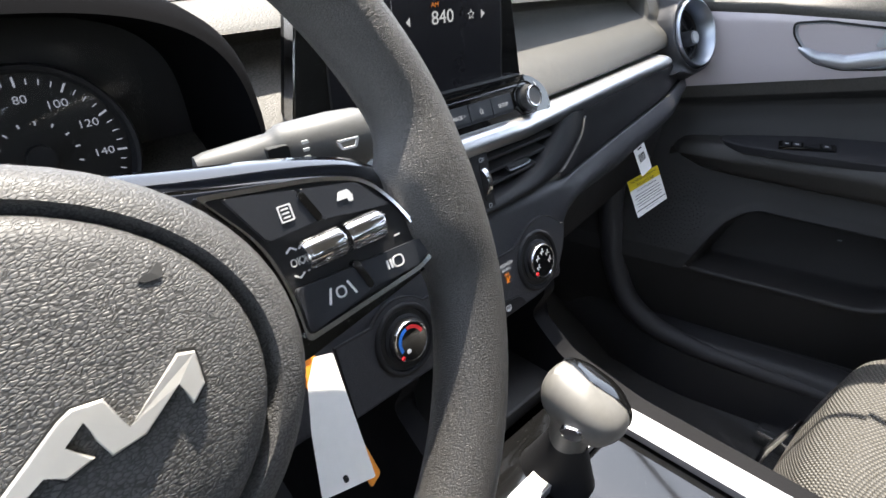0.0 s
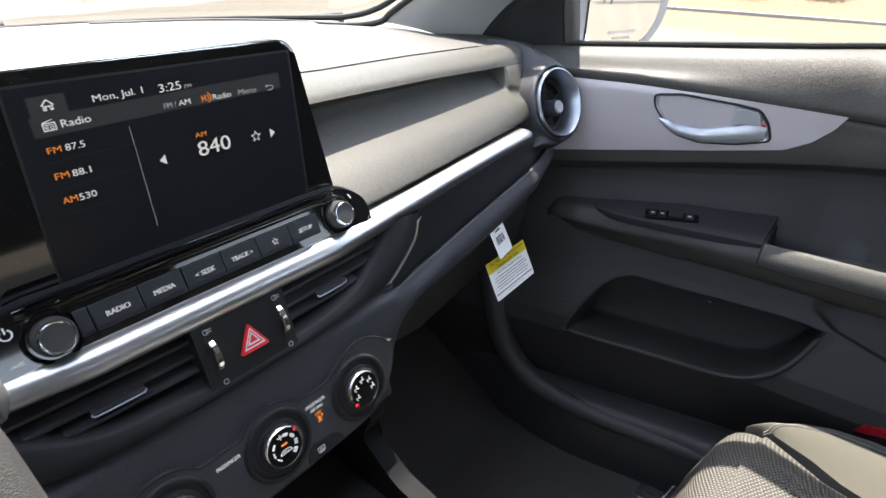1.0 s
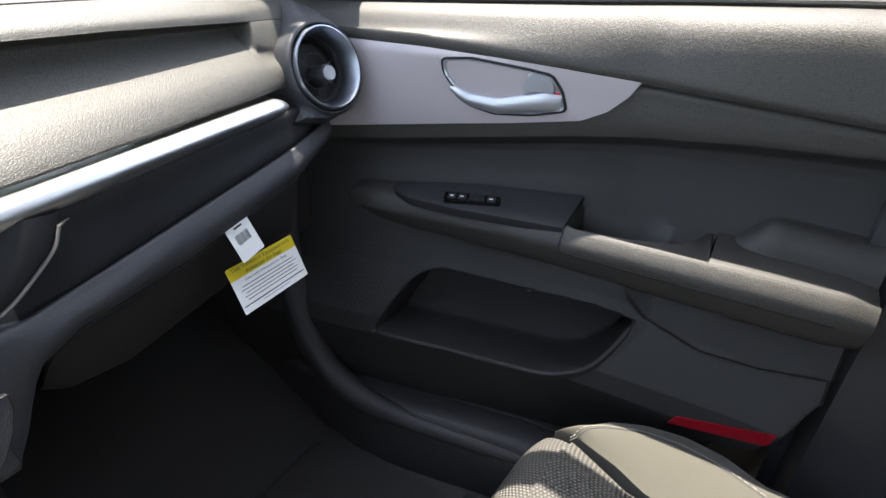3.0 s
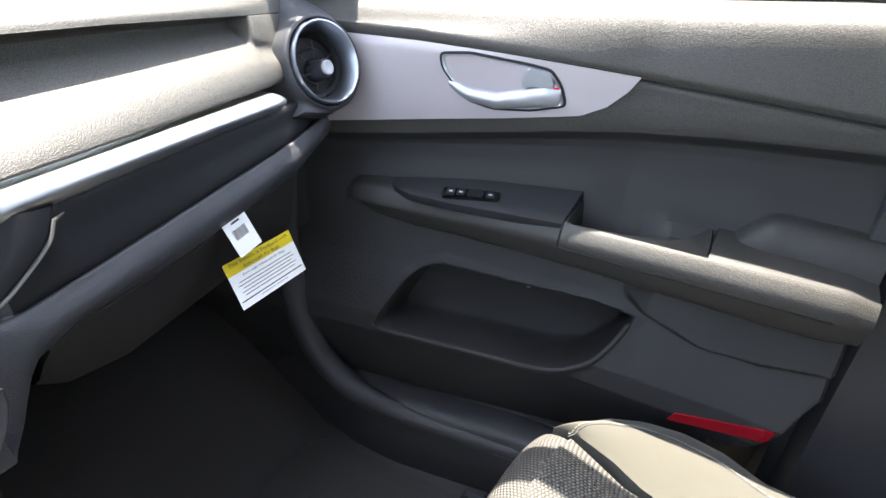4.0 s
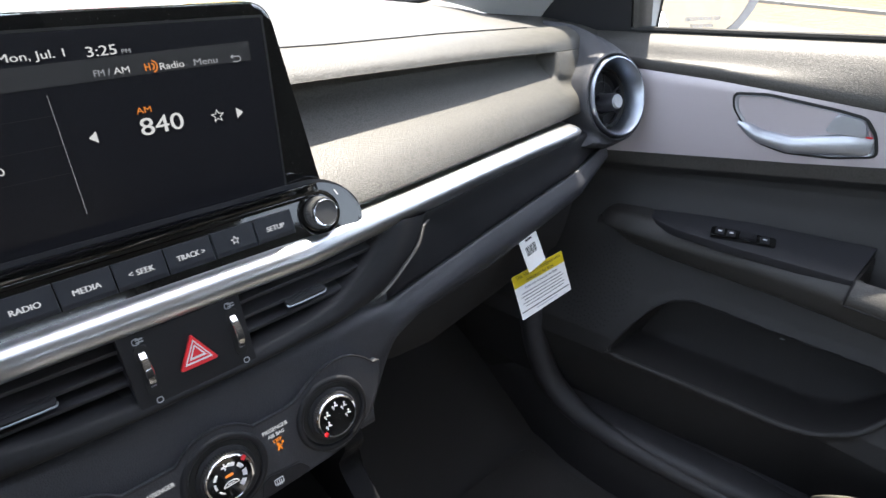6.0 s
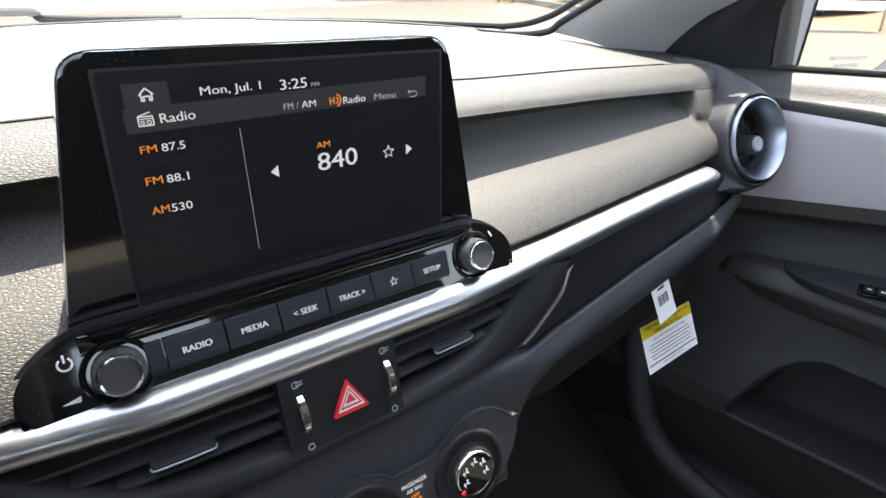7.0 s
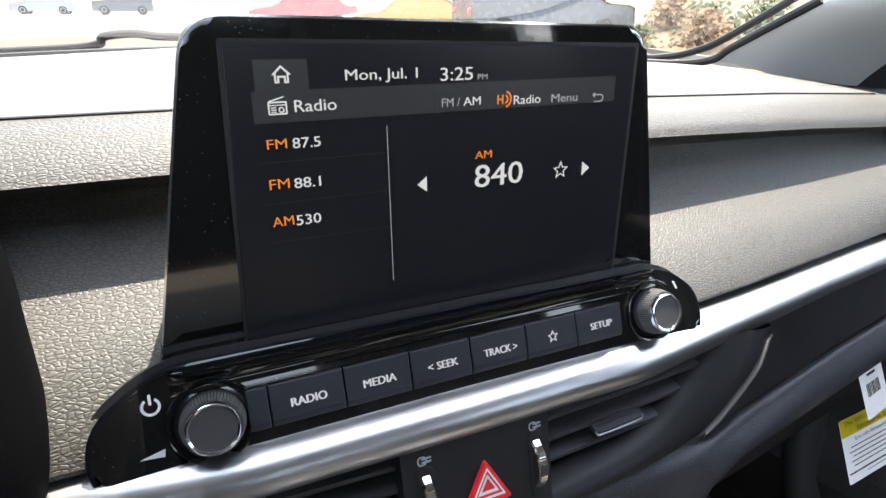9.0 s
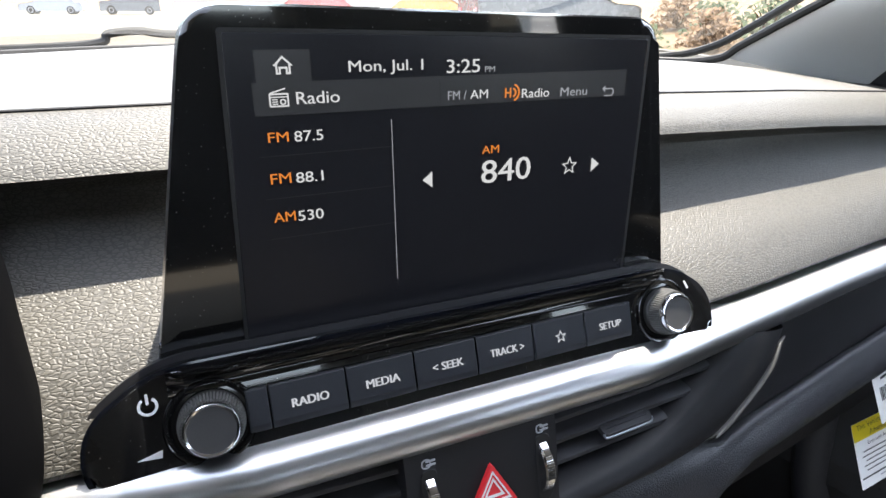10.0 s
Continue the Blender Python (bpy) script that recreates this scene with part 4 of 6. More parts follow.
for k in range(7):
    a, b = edges[k] + .0003, edges[k + 1] - .0003
    rows = []
    for x, e in ((a, -.0006), (a + .0005, 0), (b - .0005, 0), (b, -.0006)):
        rows.append([pm @ Vector((x, y, h + (e if 0 < i < 5 else 0))) for i, (y, h) in enumerate(((-.0094, -.002), (-.0092, .0012), (-.0086, .0018), (-.0062, .0026), (.0082, .0030), (.0086, .0026), (.0088, -.002)))])
    bm = skin(rows)
    bmesh.ops.contextual_create(bm, geom=[e for e in bm.edges if e.is_boundary])
    btn = part("button", bm, M_BUTTON, disp)
    text = ("", "RADIO", "MEDIA", "< SEEK", "TRACK >", "", "SETUP")[k]
    if text:
        wd = {"RADIO": .0150, "MEDIA": .0150, "< SEEK": .0150, "TRACK >": .0180, "SETUP": .0135}[text]
        part("lettering", words(text, pm @ shift((a + b) / 2 - wd / 2, -.0022, .0030), wd, .0036, bold=.11), M_LIT, btn, smooth=False)
    elif k == 5:
        so, si = star(.0034, .62)
        part("star_mark", ringslab(so, si, 0, .0002, pm @ shift((a + b) / 2, -.0004, .0031)), M_LIT, btn, smooth=False)
for s, kx in ((-1, -.1098), (1, .1190)):
    km = pm @ shift(kx, -.0008, 0)
    part("knob_seat", lathe([(.0176, -.002), (.0176, .0006), (.0168, .0017), (.0156, .0013), (.0134, -.0010), (.0128, -.002)], km, 56), M_GLOSS, disp, "glossy dished ring")
    kb = part("knob", lathe([(.0, -.001), (.0126, -.001), (.0126, .0018), (.0121, .0026), (.0117, .0030), (.0104, .0098), (.0098, .0112), (.0, .0112)], km, 64), M_RUBBER, disp, "black knurled knob")
    for i in range(60):
        part("knurl", box((.0012, .0007, .0066), km @ pose(0, 0, 0, 0, 0, i * 6) @ shift(.0113, 0, .0064) @ pose(0, 0, 0, 0, -12, 0)), M_STALK, kb, smooth=False)
    part("knob_ring", lathe([(.0104, .0098), (.0101, .0119), (.0097, .0124), (.0088, .0121), (.0086, .0114)], km, 56), M_CHROME, kb, "thin chrome ring")
    part("knob_cap", lathe([(.0089, .0112), (.0087, .0117), (.005, .0116), (.0, .0115)], km, 48), M_KNOBFACE, kb)
am = pm @ shift(-.1308, .0106, .0002)
part("power_mark", join(slab([(.0036 * math.cos(a), .0036 * math.sin(a)) for a in np.linspace(2.15, 7.27, 30)] + [(.0026 * math.cos(a), .0026 * math.sin(a)) for a in np.linspace(7.27, 2.15, 30)], 0, .0003, am),
                        slab(rrect(.0010, .0040, .0003, 0, .0028), 0, .0005, am)), M_WHITE, disp, smooth=False)
part("volume_mark", slab([(-.1372, -.0090), (-.1287, -.0098), (-.1282, -.0068)], 0, .0003, pm @ shift(0, 0, .0002)), M_WHITE, disp, smooth=False)
part("tune_mark", slab(rrect(.0010, .0050, .0003), 0, .0003, pm @ shift(.1375, .0105, .0002) @ pose(0, 0, 0, 0, 0, 25)), M_WHITE, disp, smooth=False)

# ---- centre vents and hazard switch ----
hm = axes((0, -.0030, .8395), (1, 0, 0), (0, .26, 1))


def centre_vent(s):
    v = thing("centre_air_vent", "black centre air vent with horizontal slats and a silver tab", "air vent", (s * .11, 0, .80), "centre air vents")
    m = hm @ pose(0, 0, 0, 0, s * 3.5, 0)
    o = [(.040, .004), (.192, .004), (.168, -.014), (.142, -.030), (.118, -.041), (.040, -.048)]
    if s < 0:
        o = [(-a, b) for a, b in o]
    part("duct", slab(rpoly(o, .003), -.060, -.052, m), M_BLACK, v)
    for k in range(4):
        zz = -.0060 - k * .0116
        end = lerp(-zz, (0, .016, .027, .040, .046), (.192, .176, .160, .136, .116)) + (.03 if s < 0 else 0)
        o = [(-.0100, .0006), (-.0092, .0018), (-.006, .0022), (.004, .0014), (.010, .0004), (.010, -.0008), (.004, -.0016), (-.006, -.0020), (-.0094, -.0014), (-.0100, -.0004)]
        sl = m @ shift(0, zz, -.013) @ pose(0, 0, 0, 26)
        rows = [[sl @ Vector((s * x, b, -a)) for a, b in o] for x in np.linspace(.038, end, 6)]
        bm = skin(rows, close_v=True)
        bmesh.ops.contextual_create(bm, geom=[e for e in bm.edges if e.is_boundary])
        part("slat", bm, M_SLAT, v)
    for k in range(6):
        part("rear_vane", box((.0015, .046, .012), m @ shift(s * (.052 + k * .017), -.022, -.042), .0004), M_BLACK, v)
    tz = m @ shift(s * .0925, -.0210, -.0065) @ pose(0, 0, 0, 30)
    tab = part("tab", slab(rpoly([(-.0172, -.0085), (.0172, -.0085), (.0165, .0085), (-.0165, .0085)], .0022), -.0016, .0012, tz @ pose(0, 0, 0, -90), .0008), M_SLAT, v, "dark ribbed adjuster tab")
    for k in range(5):
        part("tab_rib", box((.0290, .0007, .0006), tz @ shift(0, .0013, .0050 - .0024 * k), .0002, 1), M_BUTTON, tab)
    part("tab_edge", tube(spline([tz @ Vector((-.0172, .0006, .0070)), tz @ Vector((-.0166, -.0006, .0083)), tz @ Vector((-.0140, -.0012, .0088)), tz @ Vector((0, -.0014, .0089)), tz @ Vector((.0140, -.0012, .0088)), tz @ Vector((.0166, -.0006, .0083)), tz @ Vector((.0172, .0006, .0070))], 24), .0007, 8), M_RING, tab, "bright front edge")
    return v


centre_vent(1)
centre_vent(-1)
haz = thing("hazard_switch_panel", "black panel with a red hazard triangle button and two vent wheels", "switch", (0, -.02, .81))
part("panel", slab(rpoly([(-.0375, .004), (.0405, .004), (.0405, -.054), (-.0375, -.054)], .002), -.03, .0030, hm, .0012), M_DARK, haz)
tri = [(.0, .0125), (.0128, -.0100), (-.0128, -.0100)]
tc = hm @ shift(.0035, -.0255, .0032)
hb = part("hazard_button", slab(rpoly(tri, .0018), -.001, .0022, tc, .0008), M_RED, haz, "red triangular button")
part("triangle_line", ringslab([(a * .72, b * .72) for a, b in tri], [(a * .60, b * .60) for a, b in tri], 0, .0003, tc @ shift(0, 0, .0022)), M_WHITE, hb, smooth=False)
part("triangle_line", ringslab([(a * .44, b * .44) for a, b in tri], [(a * .30, b * .30) for a, b in tri], 0, .0003, tc @ shift(0, 0, .0022)), M_WHITE, hb, smooth=False)
for x in (-.0265, .0325):
    wm = hm @ shift(x, -.0250, -.0055)
    wheel_slot = part("wheel_slot", slab(rrect(.0080, .035, .003), 0, .0090, wm, .0006), M_BLACK, haz)
    rm = wm @ pose(0, 0, 0, 0, 90, 0)
    tw = part("thumb_wheel", lathe([(.0, -.0026), (.0148, -.0026), (.0158, -.0018), (.0158, .0018), (.0148, .0026), (.0, .0026)], rm, 44), M_CHROME, haz, "chromed vent thumb wheel")
    for i in range(-7, 3):
        part("grip", box((.0040, .0007, .0008), wm @ pose(0, 0, 0, i * 4.2, 0, 0) @ shift(0, 0, .0159)), M_RUBBER, tw, smooth=False)
    part("open_mark", ringslab(rrect(.0044, .0044, .0022), rrect(.0030, .0030, .0015), 0, .0003, hm @ shift(x + .001, -.0475, .0031)), M_GREY, haz, smooth=False)
    part("close_mark", join(ringslab(rrect(.0046, .0046, .0023), rrect(.0034, .0034, .0017), 0, .0003, hm @ shift(x - .001, -.0045, .0031)),
                            slab(rrect(.0046, .0009, .0002), 0, .0003, hm @ shift(x + .0012, -.0035, .0031)), slab(rrect(.0046, .0009, .0002), 0, .0003, hm @ shift(x + .0012, -.0053, .0031))), M_GREY, haz, smooth=False)

# ---- climate panel ----
cm = axes((0, -.0325, .730), (1, 0, 0), (0, .3, 1))
clim = thing("climate_panel", "dark climate control panel with three rotary dials", "climate control", (0, -.04, .72))
DIALS = ((.0855, "mode"), (-.0030, "fan"), (-.0925, "temperature"))


def panel_top(x):
    """Upper edge of the panel: a straight seam that arches over the dials."""
    y = .0135
    for c, kind in DIALS[1:]:
        if abs(x - c) < .0355:
            y = max(y, -.0095 + math.sqrt(.0355 ** 2 - (x - c) ** 2))
    if x > .05:
        y = max(y, lerp(x, (.050, .058, .066, .073, .0806, .090, .099, .108, .1157, .125, .133, .137), (.0135, .0145, .0185, .0230, .0268, .0300, .0312, .0305, .0278, .0210, .0120, .0070)))
    return y


face = [(x, panel_top(x)) for x in np.linspace(.137, -.155, 110)] + [(-.155, -.047), (.016, -.0455), (.0705, -.0440), (.088, -.0425), (.1030, -.0375), (.117, -.027), (.128, -.012), (.135, .002)]
part("panel", slab(face, -.016, .0016, cm), M_DARKGRAIN, clim)
part("panel_edge", tube([cm @ Vector((x, y, .0010)) for x, y in face], .0009, 8, closed=True), M_DARK, clim, "rounded panel edge")
part("seam", slab([(.0225, -.0290), (.0490, -.0320), (.0490, -.0326), (.0225, -.0296)], .0016, .0019, cm), M_BLACK, clim, smooth=False)
for x, kind in DIALS:
    dm = cm @ shift(x, -.0095, .0016)
    part("dial_surround", lathe([(.0315, -.001), (.0311, .0012), (.0300, .0024), (.0284, .0027), (.0268, .0020), (.0256, -.0004), (.0250, -.002)], dm, 64), M_DARK, clim, "raised dark bezel")
    part("dial_well", lathe([(.0262, -.0004), (.0250, .0002), (.0235, .0003), (.018, .0003)], dm, 56), M_BLACK, clim)
    d = part("dial", lathe([(.0215, -.002), (.0215, .0012), (.0205, .0020), (.0186, .0024), (.0180, .0060), (.0172, .0066), (.0, .0066)], dm, 64), M_DARK, clim, "black rotary dial")
    for i in range(60):
        part("grip", box((.0007, .0006, .0034), dm @ pose(0, 0, 0, 0, 0, i * 6) @ shift(.0184, 0, .0042)), M_SLAT, d, smooth=False)
    part("dial_ring", lathe([(.0179, .0058), (.0178, .0070), (.0168, .0083), (.0157, .0080), (.0155, .0074)], dm, 64), M_CHROME, d, "chrome ring")
    part("dial_face", lathe([(.0157, .0076), (.0155, .0079), (.0, .0079)], dm, 48), M_GLOSS, d)
    fm = dm @ shift(0, 0, .0080)
    part("pointer", slab(rrect(.0036, .0026, .0006), 0, .0008, fm @ pose(0, 0, 0, 0, 0, {"mode": 218, "fan": 38, "temperature": 220}[kind]) @ shift(.0160, 0, 0)), M_RED, d, "small red pointer", smooth=False)
    if kind == "mode":
        for a in (203, 148, 90, 40, -10):
            g = fm @ shift(.0096 * math.cos(radians(a)), .0096 * math.sin(radians(a))) @ Matrix.Scale(1.05, 4)
            part("mode_mark", join(slab(rrect(.0013, .0013, .0006, .0006, .0024), 0, .0003, g), slab(rpoly([(-.0008, -.0006), (.0006, -.0006), (.0013, .0014), (.0002, .0016)], .0003), 0, .0003, g),
                                   slab(rpoly([(.0004, -.0006), (.0006, .0002), (.0024, -.0004), (.0022, -.0012)], .0002), 0, .0003, g),
                                   slab(rpoly([(-.0030, -.0006), (-.0016, .0010), (-.0016, -.0014)], .0002), 0, .0003, g), slab(rrect(.0006, .0022, .0002, -.0014, -.0018), 0, .0003, g)), M_WHITE, d, smooth=False)
    elif kind == "fan":
        for k, a in enumerate(np.linspace(-.75, 3.9, 8)):
            if k != 4:
                w = .0006 + .00016 * (7 - k)
                o = [((.0106 + w) * math.cos(b), (.0106 + w) * math.sin(b)) for b in np.linspace(a - .22, a + .22, 7)] + [((.0106 - w) * math.cos(b), (.0106 - w) * math.sin(b)) for b in np.linspace(a + .22, a - .22, 7)]
                part("fan_scale", slab(o, 0, .0003, fm), M_WHITE, d, smooth=False)
        part("fan_mark", join(*[slab(rrect(.0010, .0022, .0005, 0, .0014), 0, .0003, fm @ shift(-.0012, .0104) @ pose(0, 0, 0, 0, 0, 90 * q)) for q in range(4)]), M_WHITE, d, smooth=False)
        part("fan_lamp", slab(rrect(.0056, .0018, .0003, .0002, .0028), 0, .0004, fm), M_ORANGE, d, smooth=False)
        part("air_mark", join(ringslab(rpoly([(-.006, -.0052), (.006, -.0052), (.0048, -.0030), (.0020, -.0014), (-.0022, -.0014), (-.0052, -.0034)], .0008), rpoly([(-.005, -.0046), (.005, -.0046), (.0040, -.0032), (.0017, -.0020), (-.0019, -.0020), (-.0044, -.0036)], .0006), 0, .0003, fm),
                              slab(rrect(.0050, .0007, .0002, .0, -.0036), 0, .0003, fm)), M_WHITE, d, smooth=False)
    else:
        for a0, a1, mt in ((.3, 1.75, M_RED), (1.8, 3.6, material("blue_print", (.03, .2, .75), .4))):
            o = [(.0136 * math.cos(a), .0136 * math.sin(a)) for a in np.linspace(a0, a1, 20)]
            i = [(.0106 * math.cos(a), .0106 * math.sin(a)) for a in np.linspace(a0, a1, 20)]
            part("temperature_arc", slab(o + i[::-1], 0, .0003, fm), mt, d, smooth=False)
        part("temperature_mark", slab(rrect(.0042, .0036, .0015, -.0052, -.0070), 0, .0003, fm), M_WHITE, d, smooth=False)


def panel_word(text, x0, y0, x1, h, mt):
    part("lettering", words(text, cm @ shift(x0, y0, .0017), x1 - x0, h, bold=.09), mt, clim, smooth=False)


panel_word("PASSENGER", .0285, .0026, .0486, .0034, M_LIT)
panel_word("AIR BAG", .0315, -.0021, .0445, .0032, M_LIT)
panel_word("OFF", .0345, -.0072, .0412, .0030, M_ORANGE)
lm = cm @ shift(.0385, -.0125, .0017)
part("airbag_lamp", join(slab(rrect(.0022, .0022, .0011, -.0010, .0030), 0, .0003, lm), slab(rpoly([(-.0026, -.0020), (-.0012, -.0020), (.0002, .0006), (.0022, .0010), (.0020, .0020), (-.0012, .0018)], .0003), 0, .0003, lm),
                         slab(rpoly([(.0006, -.0022), (.0016, -.0022), (.0006, .0006), (-.0004, .0002)], .0002), 0, .0003, lm), slab(rrect(.0020, .0020, .0010, .0028, .0032), 0, .0003, lm)), M_ORANGE, clim, smooth=False)
panel_word("PASSENGER", -.0552, .0026, -.0352, .0034, M_LIT)
part("rear_button", slab(rpoly([(.0150, -.0440), (.0570, -.0438), (.0500, -.0335), (.0240, -.0305), (.0180, -.0340)], [.002, .003, .004, .004, .004]), .0014, .0026, cm, .0006), M_DARK, clim)
panel_word("REAR", .0375, -.0395, .0460, .0024, M_LIT)
dk = cm @ shift(.0300, -.0375, .0028)
part("demist_mark", join(ringslab(rrect(.0074, .0050, .001), rrect(.0062, .0038, .0006), 0, .0003, dk), *[slab(rrect(.0006, .0046, .0002, -.0016 + .0016 * q, -.0012), 0, .0003, dk) for q in range(3)]), M_WHITE, clim, smooth=False)
panel_word("A/C", -.0520, -.0385, -.0455, .0026, M_LIT)
part("warning_lamp", slab(rrect(.0042, .0022, .0004), .0016, .0020, cm @ shift(-.0487, -.0315)), M_ORANGE, clim, smooth=False)
# ---- passenger door ----
DY, DXX = (-.9, -.5, -.3, -.2, -.1, .0, .10, .14, .3), (.755, .752, .742, .718, .695, .672, .650, .640, .61)
DZ = (.22, .30, .40, .47, .50, .58, .64, .69, .74, .762, .771, .779, .786, .80, .82, .85, .89, .91, .93, .95, .97)
DP = (-.015, -.022, -.052, -.075, -.07, -.03, -.008, .008, .021, .0215, .019, .009, .003, .001, 0, 0, -.002, .004, .012, .022, .035)
POCKET = [(.005, .476), (-.015, .526), (-.034, .562), (-.055, .581), (-.079, .590), (-.181, .585), (-.260, .582), (-.338, .578), (-.358, .576),
          (-.338, .534), (-.318, .505), (-.285, .482), (-.248, .474), (-.130, .476)]


def inside(p, poly):
    c = False
    for i in range(len(poly)):
        (x0, y0), (x1, y1) = poly[i - 1], poly[i]
        if (y0 > p[1]) != (y1 > p[1]) and p[0] < (x1 - x0) * (p[1] - y0) / (y1 - y0) + x0:
            c = not c
    return c


def edge_dist(p, poly):
    best = 9.0
    for i in range(len(poly)):
        a, b = np.array(poly[i - 1]), np.array(poly[i])
        t = np.clip(np.dot(np.array(p) - a, b - a) / np.dot(b - a, b - a), 0, 1)
        best = min(best, float(np.linalg.norm(np.array(p) - a - t * (b - a))))
    return best


def belt_z(y):
    return lerp(y, (-.9, -.476, -.219, .046, .105, .3), (1.0, .977, .957, .940, .936, .93))


def crease_z(y):
    """Height of the crease below the silver panel, which climbs towards the rear."""
    return lerp(y, (-.6, -.41, -.217, .02, .10, .3), (.834, .8186, .795, .7575, .746, .73))


def card_x(y, z):
    c = crease_z(y)
    return lerp(y, DY, DXX) + lerp(lerp(z, (0, .69, c, c + .025, .87, 2), (0, .69, .775, .80, .87, 2)), DZ, DP)


def door_x(y, z):
    x = card_x(y, z)
    if -.40 < y < .04 and .45 < z < .62 and not inside((y, z), POCKET):
        x -= .003 * max(0, 1 - edge_dist((y, z), POCKET) / .014)
    # bulge under the rear of the armrest
    low = lerp(y, (-.9, -.58, -.51, -.44, -.366, -.33), (.575, .574, .563, .562, .581, .60))
    if y < -.33 and low < z < .70:
        x -= .016 * min(1, (z - low) / .010) * min(1, (-.33 - y) / .04)
    rear = lerp(z, (.38, .42, .455, .49, .53, .57), (-.44, -.49, -.53, -.558, -.576, -.60))
    f = min(1.0, max(0.0, (rear - y) / .022))
    return x + .09 * f * f * (3 - 2 * f)


door = thing("passenger_door", "dark passenger door trim with a silver panel and armrest", "car door", (.72, -.3, .3))
rows = []
for y in np.linspace(.29, -.586, 300):
    zs = np.concatenate([np.linspace(.24, .44, 10), np.linspace(.45, .62, 90), np.linspace(.63, crease_z(y) - .02, 14), np.linspace(crease_z(y) - .017, crease_z(y) + .010, 18)])
    rows.append([(door_x(y, z), y, z) for z in zs])
for d, y in ((.006, -.5905), (.020, -.593), (.055, -.594)):
    rows.append([(door_x(-.586, z) + d, y, z) for z in zs])

bm = skin(rows)
gone = [f for f in bm.faces if inside(f.calc_center_median().yz, POCKET)]
bmesh.ops.delete(bm, geom=gone, context="FACES")
part("door_card", bm, M_CARD, door, "dark moulded lower trim")
po = rpoly(POCKET, .02, 6)
pc = np.mean(po, axis=0)
rows = []
for k, d in ((1.03, .001), (1.0, -.0045), (.985, -.002), (.975, .012), (.965, .060), (.95, .075), (.90, .080), (.5, .084), (.02, .085)):
    rows.append([(card_x(pc[0] + (y - pc[0]) * k, pc[1] + (z - pc[1]) * k) + d, pc[0] + (y - pc[0]) * k, pc[1] + (z - pc[1]) * k) for y, z in po])
part("map_pocket", skin(rows, close_v=True), M_POCKET, door, "deep dark map pocket")
lip = spline([(.002, .478), (-.060, .4765), (-.130, .476), (-.200, .4745), (-.248, .474), (-.285, .482), (-.318, .505), (-.338, .534), (-.354, .570)], 40)
part("pocket_lip", tube([(card_x(y, z) - .002, y, z - .002) for y, z in lip], [.0015] + [.0046] * 38 + [.0015], 10), M_CARD, door, "raised pocket lip")
rows = []
for y in np.linspace(.20, -.60, 80):
    t = belt_z(y)
    lo = lerp(y, (-.9, -.513, -.291, -.026, .077, .3), (.866, .876, .885, .900, .901, .902))
    x0 = card_x(y, .89)
    cz = crease_z(y) + .009
    pts = [(card_x(y, z) - .0006, z) for z in np.linspace(cz, lo - .014, 6)] + [(x0 + .001, lo - .008), (x0 - .0045, lo + .001), (x0 - .004, lo + .012), (x0 + .008, t - .030), (x0 + .026, t - .010), (x0 + .046, t - .002), (x0 + .056, t + .001)]
    rows.append([(a, y, b) for a, b in spline(pts, 44)])
part("upper_trim", skin(rows), M_TRIM, door, "grained dark soft upper trim")
seam = []
for y in np.linspace(-.20, -.585, 40):
    lo = lerp(y, (-.9, -.513, -.291, -.026, .077, .3), (.866, .876, .885, .900, .901, .902))
    seam.append((card_x(y, .89) - .0010, y, lo - .0062))
part("trim_seam", tube(seam, .0016, 6), M_BLACK, door, "dark joint under the upper trim")
part("window_seal", tube([(card_x(y, .89) + .054, y, belt_z(y) + .003) for y in np.linspace(.12, -.80, 50)], .0045, 8), M_BLACK, door, "black rubber window seal")

rows = []
for y in np.linspace(.16, -.95, 24):
    x0 = card_x(y, .89)
    rows.append([(a, y, b) for a, b in spline([(x0 + .064, belt_z(y) - .006), (x0 + .10, belt_z(y) - .012), (x0 + .150, .88), (x0 + .175, .70), (x0 + .165, .45), (x0 + .13, .22)], 14)])
part("outer_skin", skin(rows), M_CARGREY, door, "painted outer door skin")

PT = lambda y: lerp(y, (-.293, -.195, -.127, -.055, .005, .072, .12), (.883, .890, .894, .897, .900, .900, .900))
PB = lambda y: lerp(y, (-.293, -.282, -.261, -.232, -.138, -.063, .104, .13), (.8825, .864, .843, .828, .812, .801, .775, .771))
rows = []
for y in np.concatenate([np.linspace(.12, -.23, 46), np.linspace(-.235, -.2925, 18)]):
    rows.append([(card_x(y, z) - .0045, y, z) for z in np.linspace(PB(y), PT(y) - .001, 16)])
part("silver_panel", skin(rows, thick=.004), M_DOORSIL, door, "satin silver trim panel")


def on_door(y, z, off):
    return Vector((card_x(y, z) - off, y, z))


cup = [(-.056, .884), (-.093, .888), (-.163, .882), (-.190, .878), (-.203, .862), (-.211, .839), (-.171, .829), (-.125, .825), (-.092, .832), (-.075, .848), (-.059, .868)]
cup = rpoly(cup, .006, 3)
cen = np.mean(cup, axis=0)
rows = []
for k, (s, off) in enumerate(((1.03, .0048), (1.0, .0075), (.97, .0065), (.93, -.002), (.86, -.012), (.70, -.018), (.40, -.020), (.02, -.020))):
    rows.append([on_door(cen[0] + (a - cen[0]) * s, cen[1] + (b - cen[1]) * (s if s < 1 else 1 + (s - 1) * 1.6), off) for a, b in cup])
handle = part("handle_cup", skin(rows, close_v=True), M_HANDLE, door, "recessed silver handle cup")
